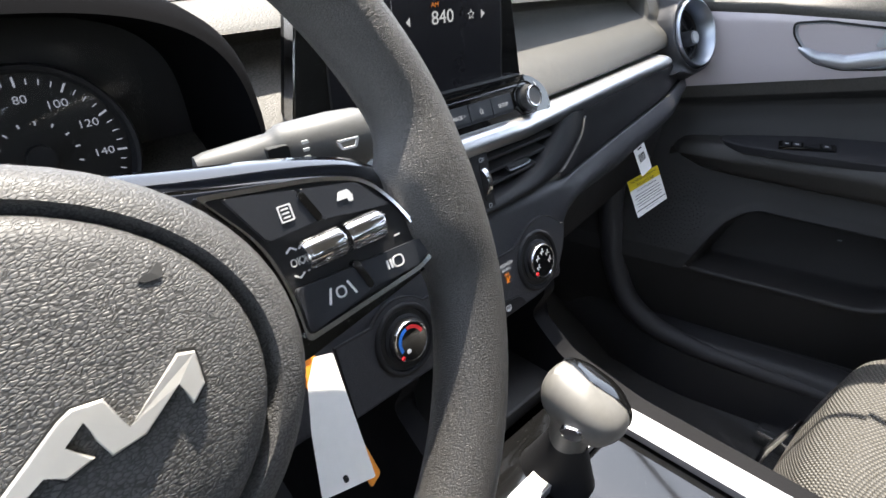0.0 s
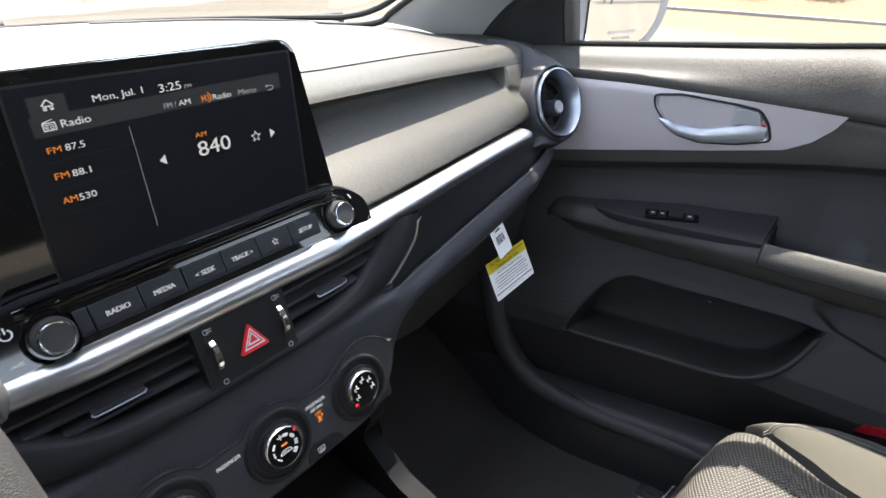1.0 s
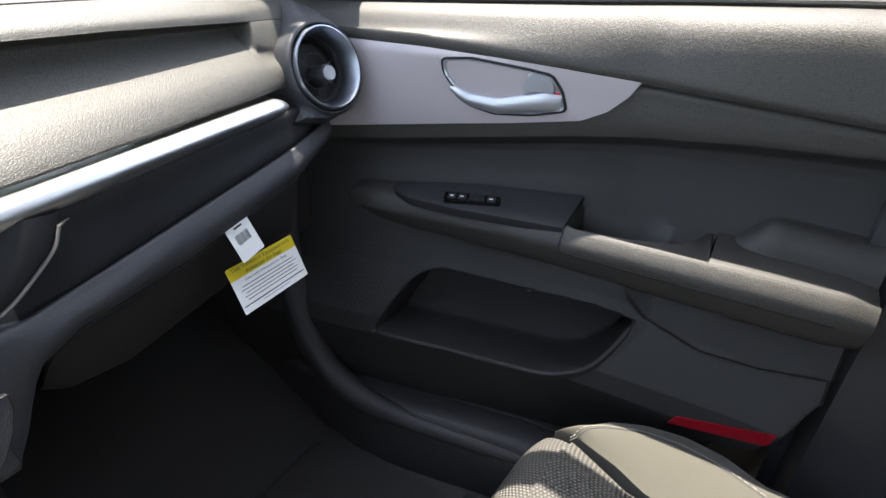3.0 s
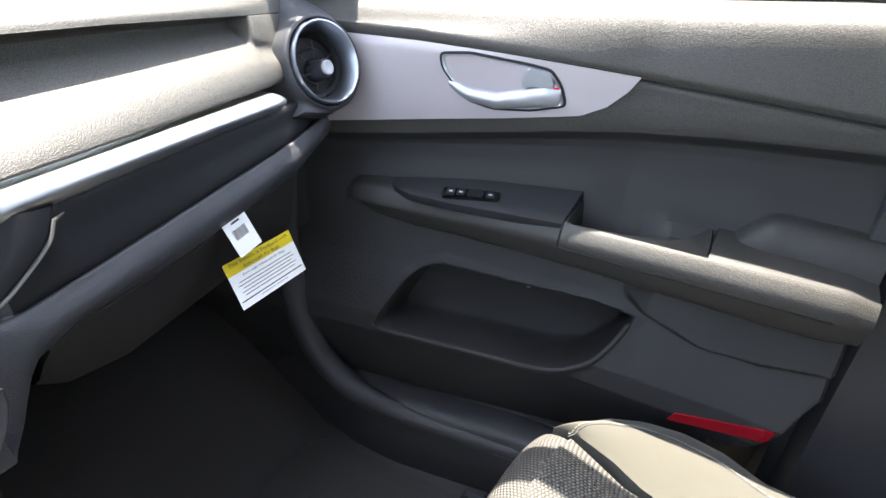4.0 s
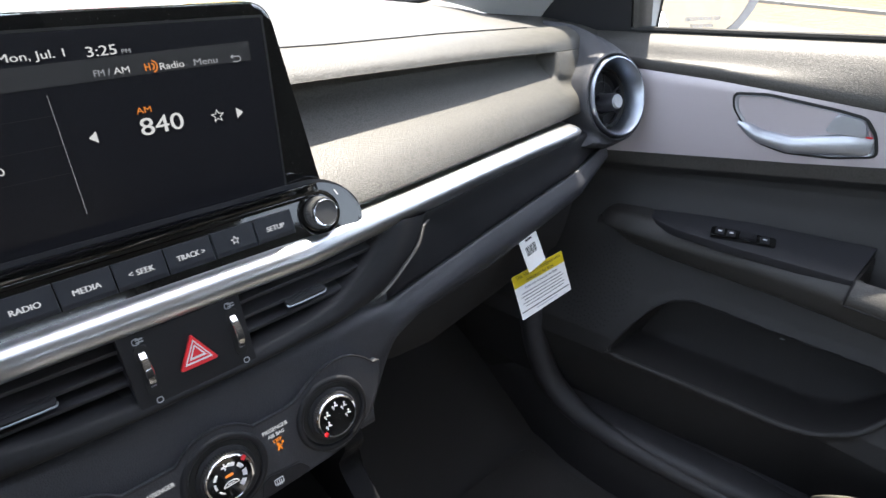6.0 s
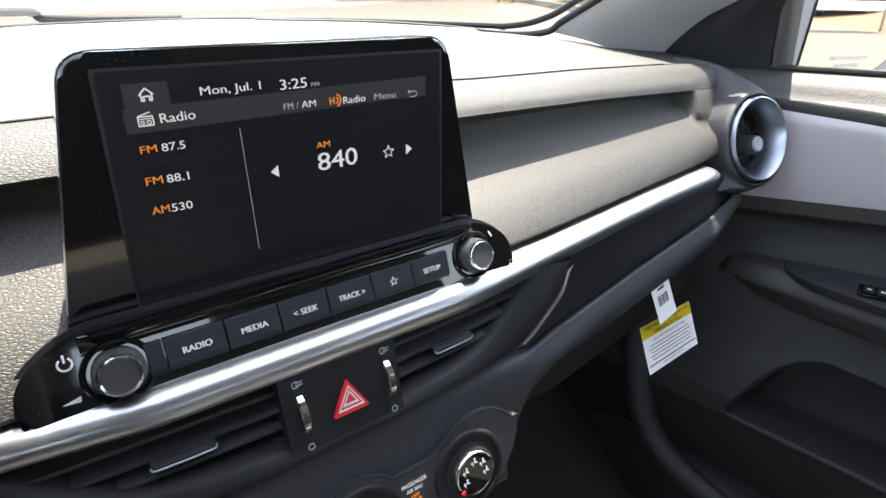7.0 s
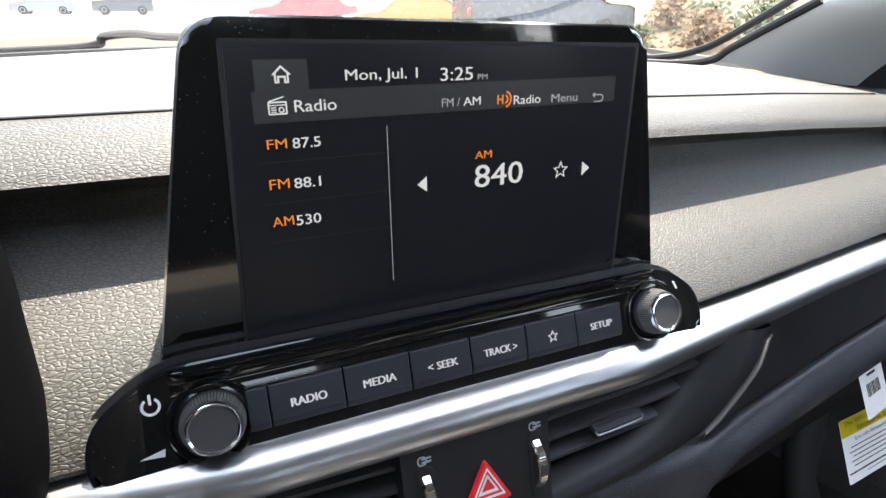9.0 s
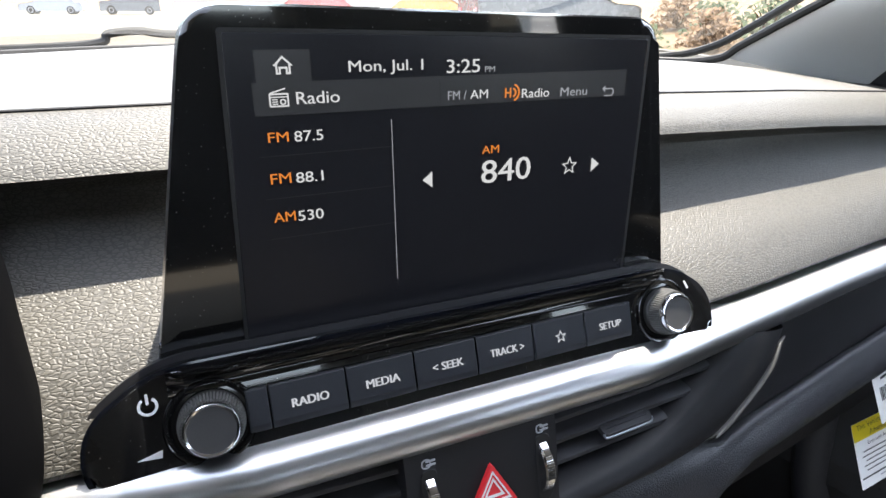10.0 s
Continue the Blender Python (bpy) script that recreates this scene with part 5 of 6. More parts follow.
part("cup_gap", tube([on_door(cen[0] + (a - cen[0]) * 1.03, cen[1] + (b - cen[1]) * 1.05, .0052) for a, b in cup], .0021, 6, closed=True), M_BLACK, handle)
pull = []
for t in np.linspace(0, 1, 26):
    y = -.066 - .140 * t
    zc = lerp(t, (0, .2, .45, .7, .88, 1), (.850, .838, .834, .842, .848, .848))
    hh = lerp(t, (0, .1, .4, .7, .88, 1), (.003, .008, .0105, .0125, .015, .012))
    pull.append([on_door(y, zc + hh * math.sin(a), .005 + .0085 * math.cos(a) * lerp(t, (0, .1, .9, 1), (.3, 1, 1, .4))) for a in np.linspace(0, 2 * math.pi, 18)[:-1]])
part("pull", skin(pull, close_v=True), M_HANDLE, handle, "curved silver pull lever")


def door_slab(outline, h0, h1, bevel=0.0, surface=None):
    """A plate that follows the door's surface: outline in (y, z), standing h0 to h1 proud of it."""
    bm = slab(outline, h0, h1, Matrix(), bevel)
    for v in bm.verts:
        v.co = Vector(((surface or card_x)(v.co.x, v.co.y) - v.co.z, v.co.x, v.co.y))
    return bm


part("lock_lever", door_slab(rpoly([(-.158, .8585), (-.199, .8585), (-.1925, .8775), (-.165, .8805)], .004), -.012, .0110, .004), M_HANDLE, handle, "bright lock lever")
part("lock_mark", door_slab(rpoly([(-.186, .8580), (-.204, .8580), (-.204, .8600), (-.186, .8600)], .0004), -.01, .0090), M_RED, handle, "red unlocked mark", smooth=False)

# armrest: inner edge and top along the door
AY = (.095, .07, .03, -.03, -.10, -.18, -.245, -.32, -.40, -.48, -.56, -.62)
A_IN = (.655, .632, .628, .636, .645, .653, .657, .659, .661, .664, .670, .68)
A_TOP = (.672, .690, .694, .696, .699, .702, .704, .706, .708, .709, .709, .70)


def armrest_rows(y0, y1, n, hollow=True):
    rows = []
    for y in np.linspace(y0, y1, n):
        xi, zt = lerp(-y, [-a for a in AY], A_IN), lerp(-y, [-a for a in AY], A_TOP)
        th = lerp(-y, [-a for a in AY], (.004, .03, .045, .052, .055, .058, .060, .062, .064, .066, .066, .05))
        xo = card_x(y, .72) + .02
        pts = [(xo, zt + .004), (xi + .045, zt + .003), (xi + .018, zt + .001), (xi + .007, zt - .007), (xi, zt - .021), (xi + .004, zt - th * .6), (xi + .018, zt - th), (xi + .05, zt - th - .012), (xo, zt - th - .03)]
        if hollow and -.415 < y < -.254:
            # grab hollow between the pad and the door
            xe = lerp(y, (-.415, -.412, -.401, -.378, -.324, -.264), (.775, .760, .727, .700, .683, .675))
            if xe < xo - .012:
                pts[:4] = [(xo, zt - .050), (xe + .010, zt - .046), (xe + .0015, zt - .005), (xe - .002, zt - .001), (xi + .007, zt - .0075)]
        rows.append([(a, y, b) for a, b in spline(pts, 30)])
    return rows


arm = part("armrest", skin(armrest_rows(.095, -.590, 90)), M_SOFT, door, "grained dark armrest")
pad_rows = [[(x - .0040, y, z + .0035) for x, y, z in r[8:18]] for r in armrest_rows(-.2505, -.590, 50, False)]
pad_rows = [[(r[0][0], r[0][1], r[0][2] - .004)] + r + [(r[-1][0] + .004, r[-1][1], r[-1][2])] for r in pad_rows]
# Lighter than the armrest's own material, to paint in the pad's sunlit brightness.
part("armrest_pad", skin(pad_rows), M_TRIM, door, "soft grained armrest pad")
low = [r[-2] for r in pad_rows]
part("armrest_seam", tube([(a, -.2500, b + .0005) for a, y, b in pad_rows[0][2:-2]] + spline([low[0]] + low[2::6], 40), .0013, 6), M_BLACK, door)
rows = []
for y in np.linspace(-.420, -.590, 26):
    k = min(1, max(0, (-.420 - y) / .06))
    k = k * k * (3 - 2 * k)
    xo = card_x(y, .74) + .01
    rows.append([(a, y, b) for a, b in spline([(xo, .69), (xo - .002, .700 + .042 * k), (xo - .02 - .012 * k, .700 + .046 * k), (xo - .036 - .012 * k, .700 + .026 * k), (xo - .042 - .012 * k, .690)], 14)])
part("armrest_rise", skin(rows), M_SOFT, door, "raised rear grip of the armrest")
rows = []
for y in np.linspace(.012, -.2485, 44):
    xi = lerp(y, (-.2485, -.183, -.108, -.04, -.005, .006, .012), (.664, .653, .640, .634, .644, .655, .669))
    xo = lerp(y, (-.2485, -.147, -.05, .0, .012), (.742, .716, .692, .676, .670))
    zi, zo = lerp(y, (-.2485, -.04, .012), (.7075, .7035, .7000)), lerp(y, (-.2485, -.12, .012), (.7225, .717, .702))
    rows.append([(xo + .01, y, zo - .02), (xo, y, zo - .0015), (xo - .0015, y, zo), (xo * .65 + xi * .35, y, zo * .65 + zi * .35), (xo * .3 + xi * .7, y, zo * .3 + zi * .7), (xi + .0025, y, zi), (xi + .0004, y, zi - .0012), (xi, y, zi - .0035), (xi + .004, y, zi - .014), (xi + .02, y, zi - .02)])
bm = skin(rows, close_v=True)
bmesh.ops.contextual_create(bm, geom=[e for e in bm.edges if e.is_boundary])
swp = part("switch_panel", bm, M_DOORBLACK, door, "dark window switch panel")
swm = axes((.664, -.118, .7112), (.36, -1, .012), (1, .36, .19))
part("switch_bezel", slab(rrect(.078, .020, .004), -.004, .0016, swm, .0006), M_GLOSS, swp, "glossy switch bezel")
for x in (-.028, -.014, .026):
    part("switch_key", slab(rrect(.011, .013, .0015, x), 0, .0030, swm, .0008), M_DARK, swp)
    part("switch_mark", slab(rrect(.005, .0026, .0004, x), 0, .0003, swm @ shift(0, 0, .0030)), M_WHITE, swp, smooth=False)
part("window_switch", slab(rrect(.020, .014, .002, .006), 0, .0048, swm, .0015), M_DARK, swp)
part("reflector", door_slab(rpoly([(-.434, .455), (-.441, .474), (-.556, .499), (-.550, .481)], .002), 0, .003, .001), M_REFLECT, door, "red door reflector")
speaker = []
for k in range(260):
    r, a = .0042 * math.sqrt(k), k * 2.39996
    y, z = .055 + r * math.cos(a) * .8, .565 + r * math.sin(a)
    speaker.append((y, z))
bm = bmesh.new()
for y, z in speaker:
    if inside((y, z), POCKET) or y > .13:
        continue
    c = on_door(y, z, .0006)
    bm.faces.new([bm.verts.new(c + Vector((0, .0012 * math.cos(a), .0012 * math.sin(a)))) for a in np.linspace(0, 2 * math.pi, 7)[:-1]])
tagged(part("speaker_holes", bm, M_BLACK, door, "pierced speaker grille", smooth=False), kind="stuff")

sill = []
for y in np.linspace(.30, -1.0, 52):
    k = lerp(y, (-1.0, -.24, -.14, -.046, .04, .085, .15, .30), (.655, .630, .610, .592, .590, .598, .600, .590))
    sill.append([(a, y, b) for a, b in spline([(k + .11, .325), (k + .075, .331), (k + .062, .3325), (k + .059, .3295), (k + .055, .3335), (k + .014, .333), (k, .320), (k - .006, .29), (k - .010, .19)], 30)])
tagged(part("sill_trim", skin(sill), M_SILL, None, "dark plastic door sill cover"), category="sill", kind="structure")
kick = [[(x, y, z) for x, y, z in spline([(.62 + (.70 - z) * .02, .14, z), (.60, .19, z), (.585, .30, z), (.58, .76, z)], 14)] for z in np.linspace(.15, .93, 14)]
tagged(part("kick_panel", skin(kick), M_CARD, None, "dark kick panel at the end of the footwell"), category="trim", kind="structure")

pane_rows = [[(card_x(y, .89) + .058 - .33 * (z - .95), y, z) for z in np.linspace(.94, 1.33, 5)] for y in np.linspace(.10, -.85, 8)]
side_glass = part("side_window", skin(pane_rows), M_GLASS, None, "clear passenger window glass")
side_glass.visible_shadow = False
tagged(side_glass, category="window", kind="structure")

b_pillar = [[(.735 + .02 * math.sin(math.pi * min(1, max(0, (z - .2) / .8))) - .28 * max(0.0, z - .95) + .03 * (y > -.612) + .14 * (y > -.5975), y, z) for y in (-.597, -.598, -.606, -.62, -.66, -.75, -.86)] for z in np.linspace(.22, 1.31, 26)]
tagged(part("pillar_rear", skin(b_pillar, thick=.03), M_SILL, None, "dark plastic door pillar trim behind the passenger door"), category="pillar", kind="structure")
frame_line = spline([(.672, .085, 1.165), (.680, .03, 1.192), (.702, -.095, 1.245), (.700, -.30, 1.29), (.680, -.85, 1.31)], 40)
tagged(part("window_frame", tube(frame_line, .034, 14), M_DARK, None, "dark upper frame of the passenger window"), category="window frame", kind="structure")
tagged(part("door_seal", tube(spline([(.648, -.36, .303), (.632, -.24, .306), (.612, -.13, .310), (.598, -.046, .315), (.589, .03, .328), (.582, .085, .362), (.576, .120, .42), (.573, .142, .50), (.575, .152, .60), (.585, .150, .72)], 70), [.012] * 6 + list(np.linspace(.012, .022, 30)) + [.022] * 34, 14), M_SILL, None, "dark rounded door opening seal"), category="trim", kind="structure")

# A-pillar and the corner trim by the mirror
P_IN = spline([(.532, .36, .965), (.533, .30, .999), (.537, .24, 1.033), (.575, .205, 1.066), (.615, .165, 1.11), (.65, .06, 1.18), (.68, -.06, 1.24)], 30)
P_OUT = spline([(.695, .285, .915), (.685, .250, .955), (.676, .205, .993), (.668, .155, 1.020), (.668, .145, 1.055), (.670, .13, 1.10), (.685, .04, 1.17), (.705, -.06, 1.23)], 30)
pil = []
for a, b in zip(P_IN, P_OUT):
    a, b = Vector(a), Vector(b)
    n = Vector((-.45, -.80, .25)) * min(1.0, (b - a).length / .12)
    pil.append(spline([a + Vector((.02, .05, -.01)), a + Vector((.002, .012, -.002)), a + n * .004, a * .82 + b * .18 + n * .016, a * .66 + b * .34 + n * .019, a * .45 + b * .55 + n * .014, a * .2 + b * .8 + n * .006, b, b + Vector((.02, .03, -.01))], 24))
tagged(part("pillar_trim", skin(pil), M_PILLAR, None, "pale grey cloth-grained windscreen pillar trim"), category="pillar", kind="structure")
edge_line = spline([(.20, .675, .966), (.36, .615, .962), (.45, .535, .959), (.505, .42, .958), (.526, .365, .966)] + [tuple(Vector(q) + Vector((-.006, .004, .002))) for q in P_IN[2:12:2]], 60)
tagged(part("windscreen_edge", tube(edge_line, .005, 8), M_BLACK, None, "black printed edge of the windscreen along the pillar"), category="windscreen", kind="structure")
quarter = []
for z, y0, y1 in ((.905, .30, .118), (.925, .280, .118), (.945, .262, .119), (.965, .240, .120), (.985, .214, .121), (1.005, .182, .121), (1.022, .150, .118), (1.04, .122, .112), (1.09, .105, .10)):
    x0 = lerp(z, (.91, 1.10), (.700, .655))
    quarter.append([(x0 - .012 * math.sin(math.pi * u) + .012 * u, y0 + (y1 - y0) * u, z) for u in np.linspace(0, 1, 10)])
tagged(part("corner_trim", skin(quarter, thick=.012), M_DARK, None, "dark triangular corner trim before the window"), category="trim", kind="structure")
post = [[(x, y, z) for x, y in spline([(lerp(z, (.91, 1.10), (.712, .667)) + .012, .124), (lerp(z, (.91, 1.10), (.712, .667)) - .008, .116), (lerp(z, (.91, 1.10), (.712, .667)) - .006, .104), (lerp(z, (.91, 1.10), (.712, .667)) + .014, .098)], 8)] for z in np.linspace(.925, 1.11, 8)]
tagged(part("window_post", skin(post), M_TRIM, None, "grey post in front of the side window"), category="trim", kind="structure")

mirror = thing("door_mirror", "pale grey outside mirror on the passenger door", "mirror", (.87, .1, .95))
mm = axes((.818, .078, .985), (1, -.42, 0), (0, .02, 1))
mo = rpoly([(-.078, -.055), (.050, -.058), (.082, -.018), (.080, .060), (-.074, .062)], [.010, .035, .035, .03, .02], 8)
shell_o = rpoly([(-.112, -.060), (.058, -.072), (.104, -.022), (.104, .062), (.06, .074), (-.104, .070)], [.02, .05, .045, .03, .03, .02], 8)
part("shell", slab(shell_o, -.09, .004, mm, .012, 4), M_CARGREY, mirror, "painted mirror shell")
part("glass_seat", slab([(a * 1.03, b * 1.04) for a, b in mo], .003, .0046, mm, .0008), M_BLACK, mirror, "black edge round the glass")
part("mirror_glass", slab(mo, .004, .0065, mm), M_MIRROR, mirror, "silvered mirror glass")
part("arm", box((.08, .05, .05), pose(.735, .165, .925), .012, 3), M_CARGREY, mirror)
for k, (w, z) in enumerate(((.062, -.040), (.042, -.050))):
    part("lettering", words(("OBJECTS IN MIRROR ARE CLOSER", "THAN THEY APPEAR")[k], mm @ shift(-w / 2, z, .0068), w, .0052), M_GREY, mirror, smooth=False)

# ---- paper labels under the dashboard ----
tag = thing("warning_label", "white and yellow air bag notice hanging under the dashboard", "label", (.41, .02, .68))
tm = axes((.3595, .0165, .7088), (.1065, .009, -.007), (-.001, .024, .047))
part("notice", slab(rrect(.1065, .053, .0015, .05325, -.0265), -.0003, .0, tm), M_PAPER, tag, "white card")
part("header", slab(rrect(.1065, .0145, .001, .05325, -.00725), 0, .0002, tm), M_YELLOW, tag, "yellow band", smooth=False)
part("lettering", words("This Vehicle is Equipped with", tm @ shift(.006, -.0060, .0002), .094, .0042), M_INK, tag, smooth=False)
part("lettering", words("Advanced Air Bags", tm @ shift(.024, -.0126, .0002), .058, .0042), M_INK, tag, smooth=False)
part("lettering", words("Even with Advanced Air Bags", tm @ shift(.019, -.0200, .0002), .068, .0032), M_INK, tag, smooth=False)
for k in range(5):
    w = (.084, .090, .080, .088, .082)[k]
    part("print_line", slab(rrect(w, .0009, .0002, .053, -.0245 - k * .0038), 0, .0002, tm), M_INKGREY, tag, smooth=False)
part("rule", slab(rrect(.100, .0012, .0002, .053, -.0450), 0, .0002, tm), M_INK, tag, smooth=False)
part("print_line", slab(rrect(.045, .0010, .0002, .053, -.0485), 0, .0002, tm), M_GREY, tag, smooth=False)
strip = thing("barcode_tag", "narrow white barcode tag stuck under the dashboard", "label", (.41, .03, .73))
bmx = axes((.3680, .0225, .7600), (.036, .004, .004), (-.010, .020, .047))
part("tag", slab(rrect(.034, .054, .002, .017, -.022), -.0003, .0, bmx), M_PAPER, strip)
part("lettering", words("W/LABEL", bmx @ shift(.004, -.0090, .0002), .026, .0052), M_INK, strip, smooth=False)
part("print_line", slab(rrect(.012, .0022, .0002, .017, -.0135), 0, .0002, bmx), M_INK, strip, smooth=False)
for k in range(9):
    part("bar", slab(rrect((.0008, .0016, .0011)[k % 3], .011, .0001, .0075 + k * .0022, -.026), 0, .0002, bmx), M_INK, strip, smooth=False)

# ---- steering wheel ----
WC = Vector((-.345, -.168, .913))
wal, wbe = radians(24.9), radians(-1.0)
wn_ = Vector((math.sin(wbe) * math.cos(wal), -math.cos(wbe) * math.cos(wal), math.sin(wal)))
wm = axes(WC, (math.cos(wbe), math.sin(wbe), 0), wn_.cross(Vector((math.cos(wbe), math.sin(wbe), 0))))
steer = thing("steering_wheel", "dark leather-grained steering wheel with thumb switches", "steering wheel", WC)
rows = []
for i in range(180):
    a = 2 * math.pi * i / 180
    bulge = math.exp(-((math.degrees(math.atan2(math.sin(a - radians(1)), math.cos(a - radians(1)))) / 9.5) ** 4)) + math.exp(-((math.degrees(math.atan2(math.sin(a - radians(179)), math.cos(a - radians(179)))) / 9.5) ** 4))
    rr = .0158 + .0022 * bulge
    row = []
    for k in range(28):
        b = 2 * math.pi * k / 28
        rad = .172 - .004 * bulge + rr * math.cos(b) * (1.0 + .40 * bulge * (math.cos(b) < 0))
        row.append(wm @ Vector((rad * math.cos(a), rad * math.sin(a), rr * 1.06 * math.sin(b))))
    rows.append(row)
part("rim", skin(rows, close_u=True, close_v=True), M_WHEEL, steer, "grained leather rim")
hub_out = [(r * math.cos(a) * 1.045, r * math.sin(a) * .82 - .012) for a in np.linspace(0, 2 * math.pi, 65)[:-1] for r in [.083]]
rows = []
for s, h in ((1.0, -.04), (1.0, .010), (.985, .019), (.95, .025), (.90, .0285), (.845, .0300), (.828, .0260), (.805, .0245), (.790, .0300), (.77, .0322), (.70, .0345), (.5, .0375), (.25, .039), (.01, .0395)):
    rows.append([wm @ Vector((a * s, (b + .012) * s - .012, h)) for a, b in hub_out])
part("horn_pad", skin(rows, close_v=True), M_HUB, steer, "grained horn pad")
HUB_S = (.01, .25, .5, .70, .77, .79, .805, .828, .845)
HUB_H = (.0395, .039, .0375, .0345, .0322, .0300, .0245, .0260, .0300)


def on_hub(bm):
    """Lays a flat piece, given in the wheel's frame, on the domed pad."""
    for v in bm.verts:
        r = math.hypot(v.co.x / .0867, (v.co.y + .012) / .0681)
        v.co = wm @ Vector((v.co.x, v.co.y, v.co.z + lerp(r, HUB_S, HUB_H)))
    return bm


emblem = [(.0027, -.0196), (.0197, -.0081), (.0227, -.0068), (.0290, -.0078), (.0312, -.0172), (.0467, -.0057), (.0507, -.0070), (.0500, -.0155), (.0458, -.0188), (.0447, -.0116), (.0340, -.0198), (.0262, -.0206), (.0247, -.0157),
          (.0243, -.0096), (.0183, -.0137), (.0232, -.0190), (.0170, -.0204), (.0137, -.0170), (.0070, -.0215)]
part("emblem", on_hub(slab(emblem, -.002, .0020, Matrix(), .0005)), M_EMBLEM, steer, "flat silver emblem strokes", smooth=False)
part("emblem_gap", on_hub(slab([(.029 + (a - .029) * 1.04, -.0135 + (b + .0135) * 1.09) for a, b in emblem], -.002, .0006, Matrix())), M_BLACK, steer, smooth=False)
horn = [(.0455, .0138), (.0470, .0148), (.0490, .0150), (.0518, .0170), (.0522, .0150), (.0510, .0128), (.0490, .0128), (.0470, .0130)]
part("horn_mark", on_hub(slab(horn, -.001, .0005, Matrix())), M_INK, steer, smooth=False)
spoke_o = [(.060, .036), (.073, .034), (.130, .0225), (.148, .014), (.165, -.020), (.146, -.024), (.088, -.034), (.060, -.03)]
for s in (1, -1):
    o = [(a * s, b) for a, b in spoke_o]
    part("spoke", slab(rpoly(o[::s], .005), -.022, .001, wm, .003, 3), M_GLOSS, steer, "piano black spoke")
    top_edge = [(.050, .0385), (.066, .0355), (.083, .0325), (.105, .0290), (.123, .0255), (.140, .0205), (.152, .013)]
    rows = [[wm @ Vector((a * s, b + dy, dz)) for dy, dz in ((-.006, .0020), (-.003, .0018), (.0, .0002), (.006, -.0065), (.0085, -.010), (.0085, -.020))] for a, b in spline(top_edge, 20)]
    part("spoke_top", skin(rows), M_LACQUER, steer, "glossy black upper edge")
    pod_o = [(.073, .0305), (.114, .0255), (.132, .0205), (.142, .0085), (.1535, -.0165), (.144, -.0205), (.090, -.0265), (.0905, -.010), (.087, .010)]
    po = rpoly([(a * s, b) for a, b in pod_o][::s], [.002, .01, .01, .008, .005, .004, .003, .01, .01])
    c = np.mean(po, axis=0)
    part("switch_frame", ringslab(po, [(c[0] + (a - c[0]) * .955, c[1] + (b - c[1]) * .93) for a, b in po], -.003, .0088, wm), M_CHROME, steer, "thin bright switch frame")
    sp = part("switch_pod", slab([(c[0] + (a - c[0]) * .95, c[1] + (b - c[1]) * .925) for a, b in po], -.003, .0070, wm, .0006), M_DARK, steer)
    for key in ([(.0805, .0275), (.1045, .0235), (.1095, .0112), (.0895, .0100)], [(.1060, .0232), (.1280, .0195), (.1385, .0075), (.1112, .0108)],
                [(.0925, -.0080), (.1155, -.0085), (.1195, -.0190), (.0920, -.0240)], [(.1170, -.0085), (.1470, -.0090), (.1495, -.0150), (.1420, -.0185), (.1208, -.0188)]):
        part("switch_key", slab(rpoly([(a * s, b) for a, b in key][::s], .0012), 0, .0092, wm, .0008), M_BUTTON, sp)
    rm = wm @ axes((.1155 * s, .0012, .0075), (0, 1, 0), (0, 0, 1))
    rm = axes(wm @ Vector((.1155 * s, .0018, .0085)), wm.to_3x3() @ Vector((-.03, 1, 0)), wm.to_3x3() @ Vector((0, 0, 1)))
    for dz in (-1, 1):
        roll = part("roller", lathe([(.0, -.0078), (.0052, -.0078), (.0056, -.007), (.0056, .007), (.0052, .0078), (.0, .0078)], rm @ shift(0, 0, dz * .0088), 28), M_CHROME, sp, "chrome roller")
        for i in range(9):
            part("rib", box((.0006, .0007, .013), rm @ shift(0, 0, dz * .0088) @ pose(0, 0, 0, 0, 0, 30 + i * 15) @ shift(.0056, 0, 0)), M_CHROME, roll, smooth=False)
    part("divider", slab(rrect(.0028, .012, .0012), 0, .0098, wm @ shift(.1075 * s, .0165, 0) @ pose(0, 0, 0, 0, 0, 22 * s), .0005), M_GLOSS, sp)
    part("divider", slab(rrect(.0028, .012, .0012), 0, .0098, wm @ shift(.1180 * s, -.0125, 0) @ pose(0, 0, 0, 0, 0, 18 * s), .0005), M_GLOSS, sp)
    if s == 1:
        mk = lambda nm, bm: part(nm, bm, M_WHITE, sp, smooth=False)
        mk("page_mark", join(ringslab(rrect(.0050, .0058, .0006), rrect(.0040, .0048, .0004), 0, .0003, wm @ shift(.0985, .0170, .0093)), *[slab(rrect(.0026, .0006, .0001, 0, -.0014 + .0014 * q), 0, .0003, wm @ shift(.0985, .0170, .0093)) for q in range(3)]))
        mk("gauge_mark", join(slab(rpoly([(-.0035, -.001), (.0035, -.001), (.002, .002), (-.002, .002)], .0006), 0, .0003, wm @ shift(.1215, .0160, .0093)), slab(rrect(.002, .002, .001, .002, -.0015), 0, .0003, wm @ shift(.1215, .0160, .0093))))
        mk("plus_mark", join(slab(rrect(.0026, .0006, .0001), 0, .0003, wm @ shift(.1350, .0045, .0072)), slab(rrect(.0006, .0026, .0001), 0, .0003, wm @ shift(.1350, .0045, .0072))))
        mk("minus_mark", slab(rrect(.0026, .0006, .0001), 0, .0003, wm @ shift(.1385, -.0045, .0072)))
        mk("ok_mark", words("OK", wm @ shift(.0945, -.0010, .0072), .0046, .0028))
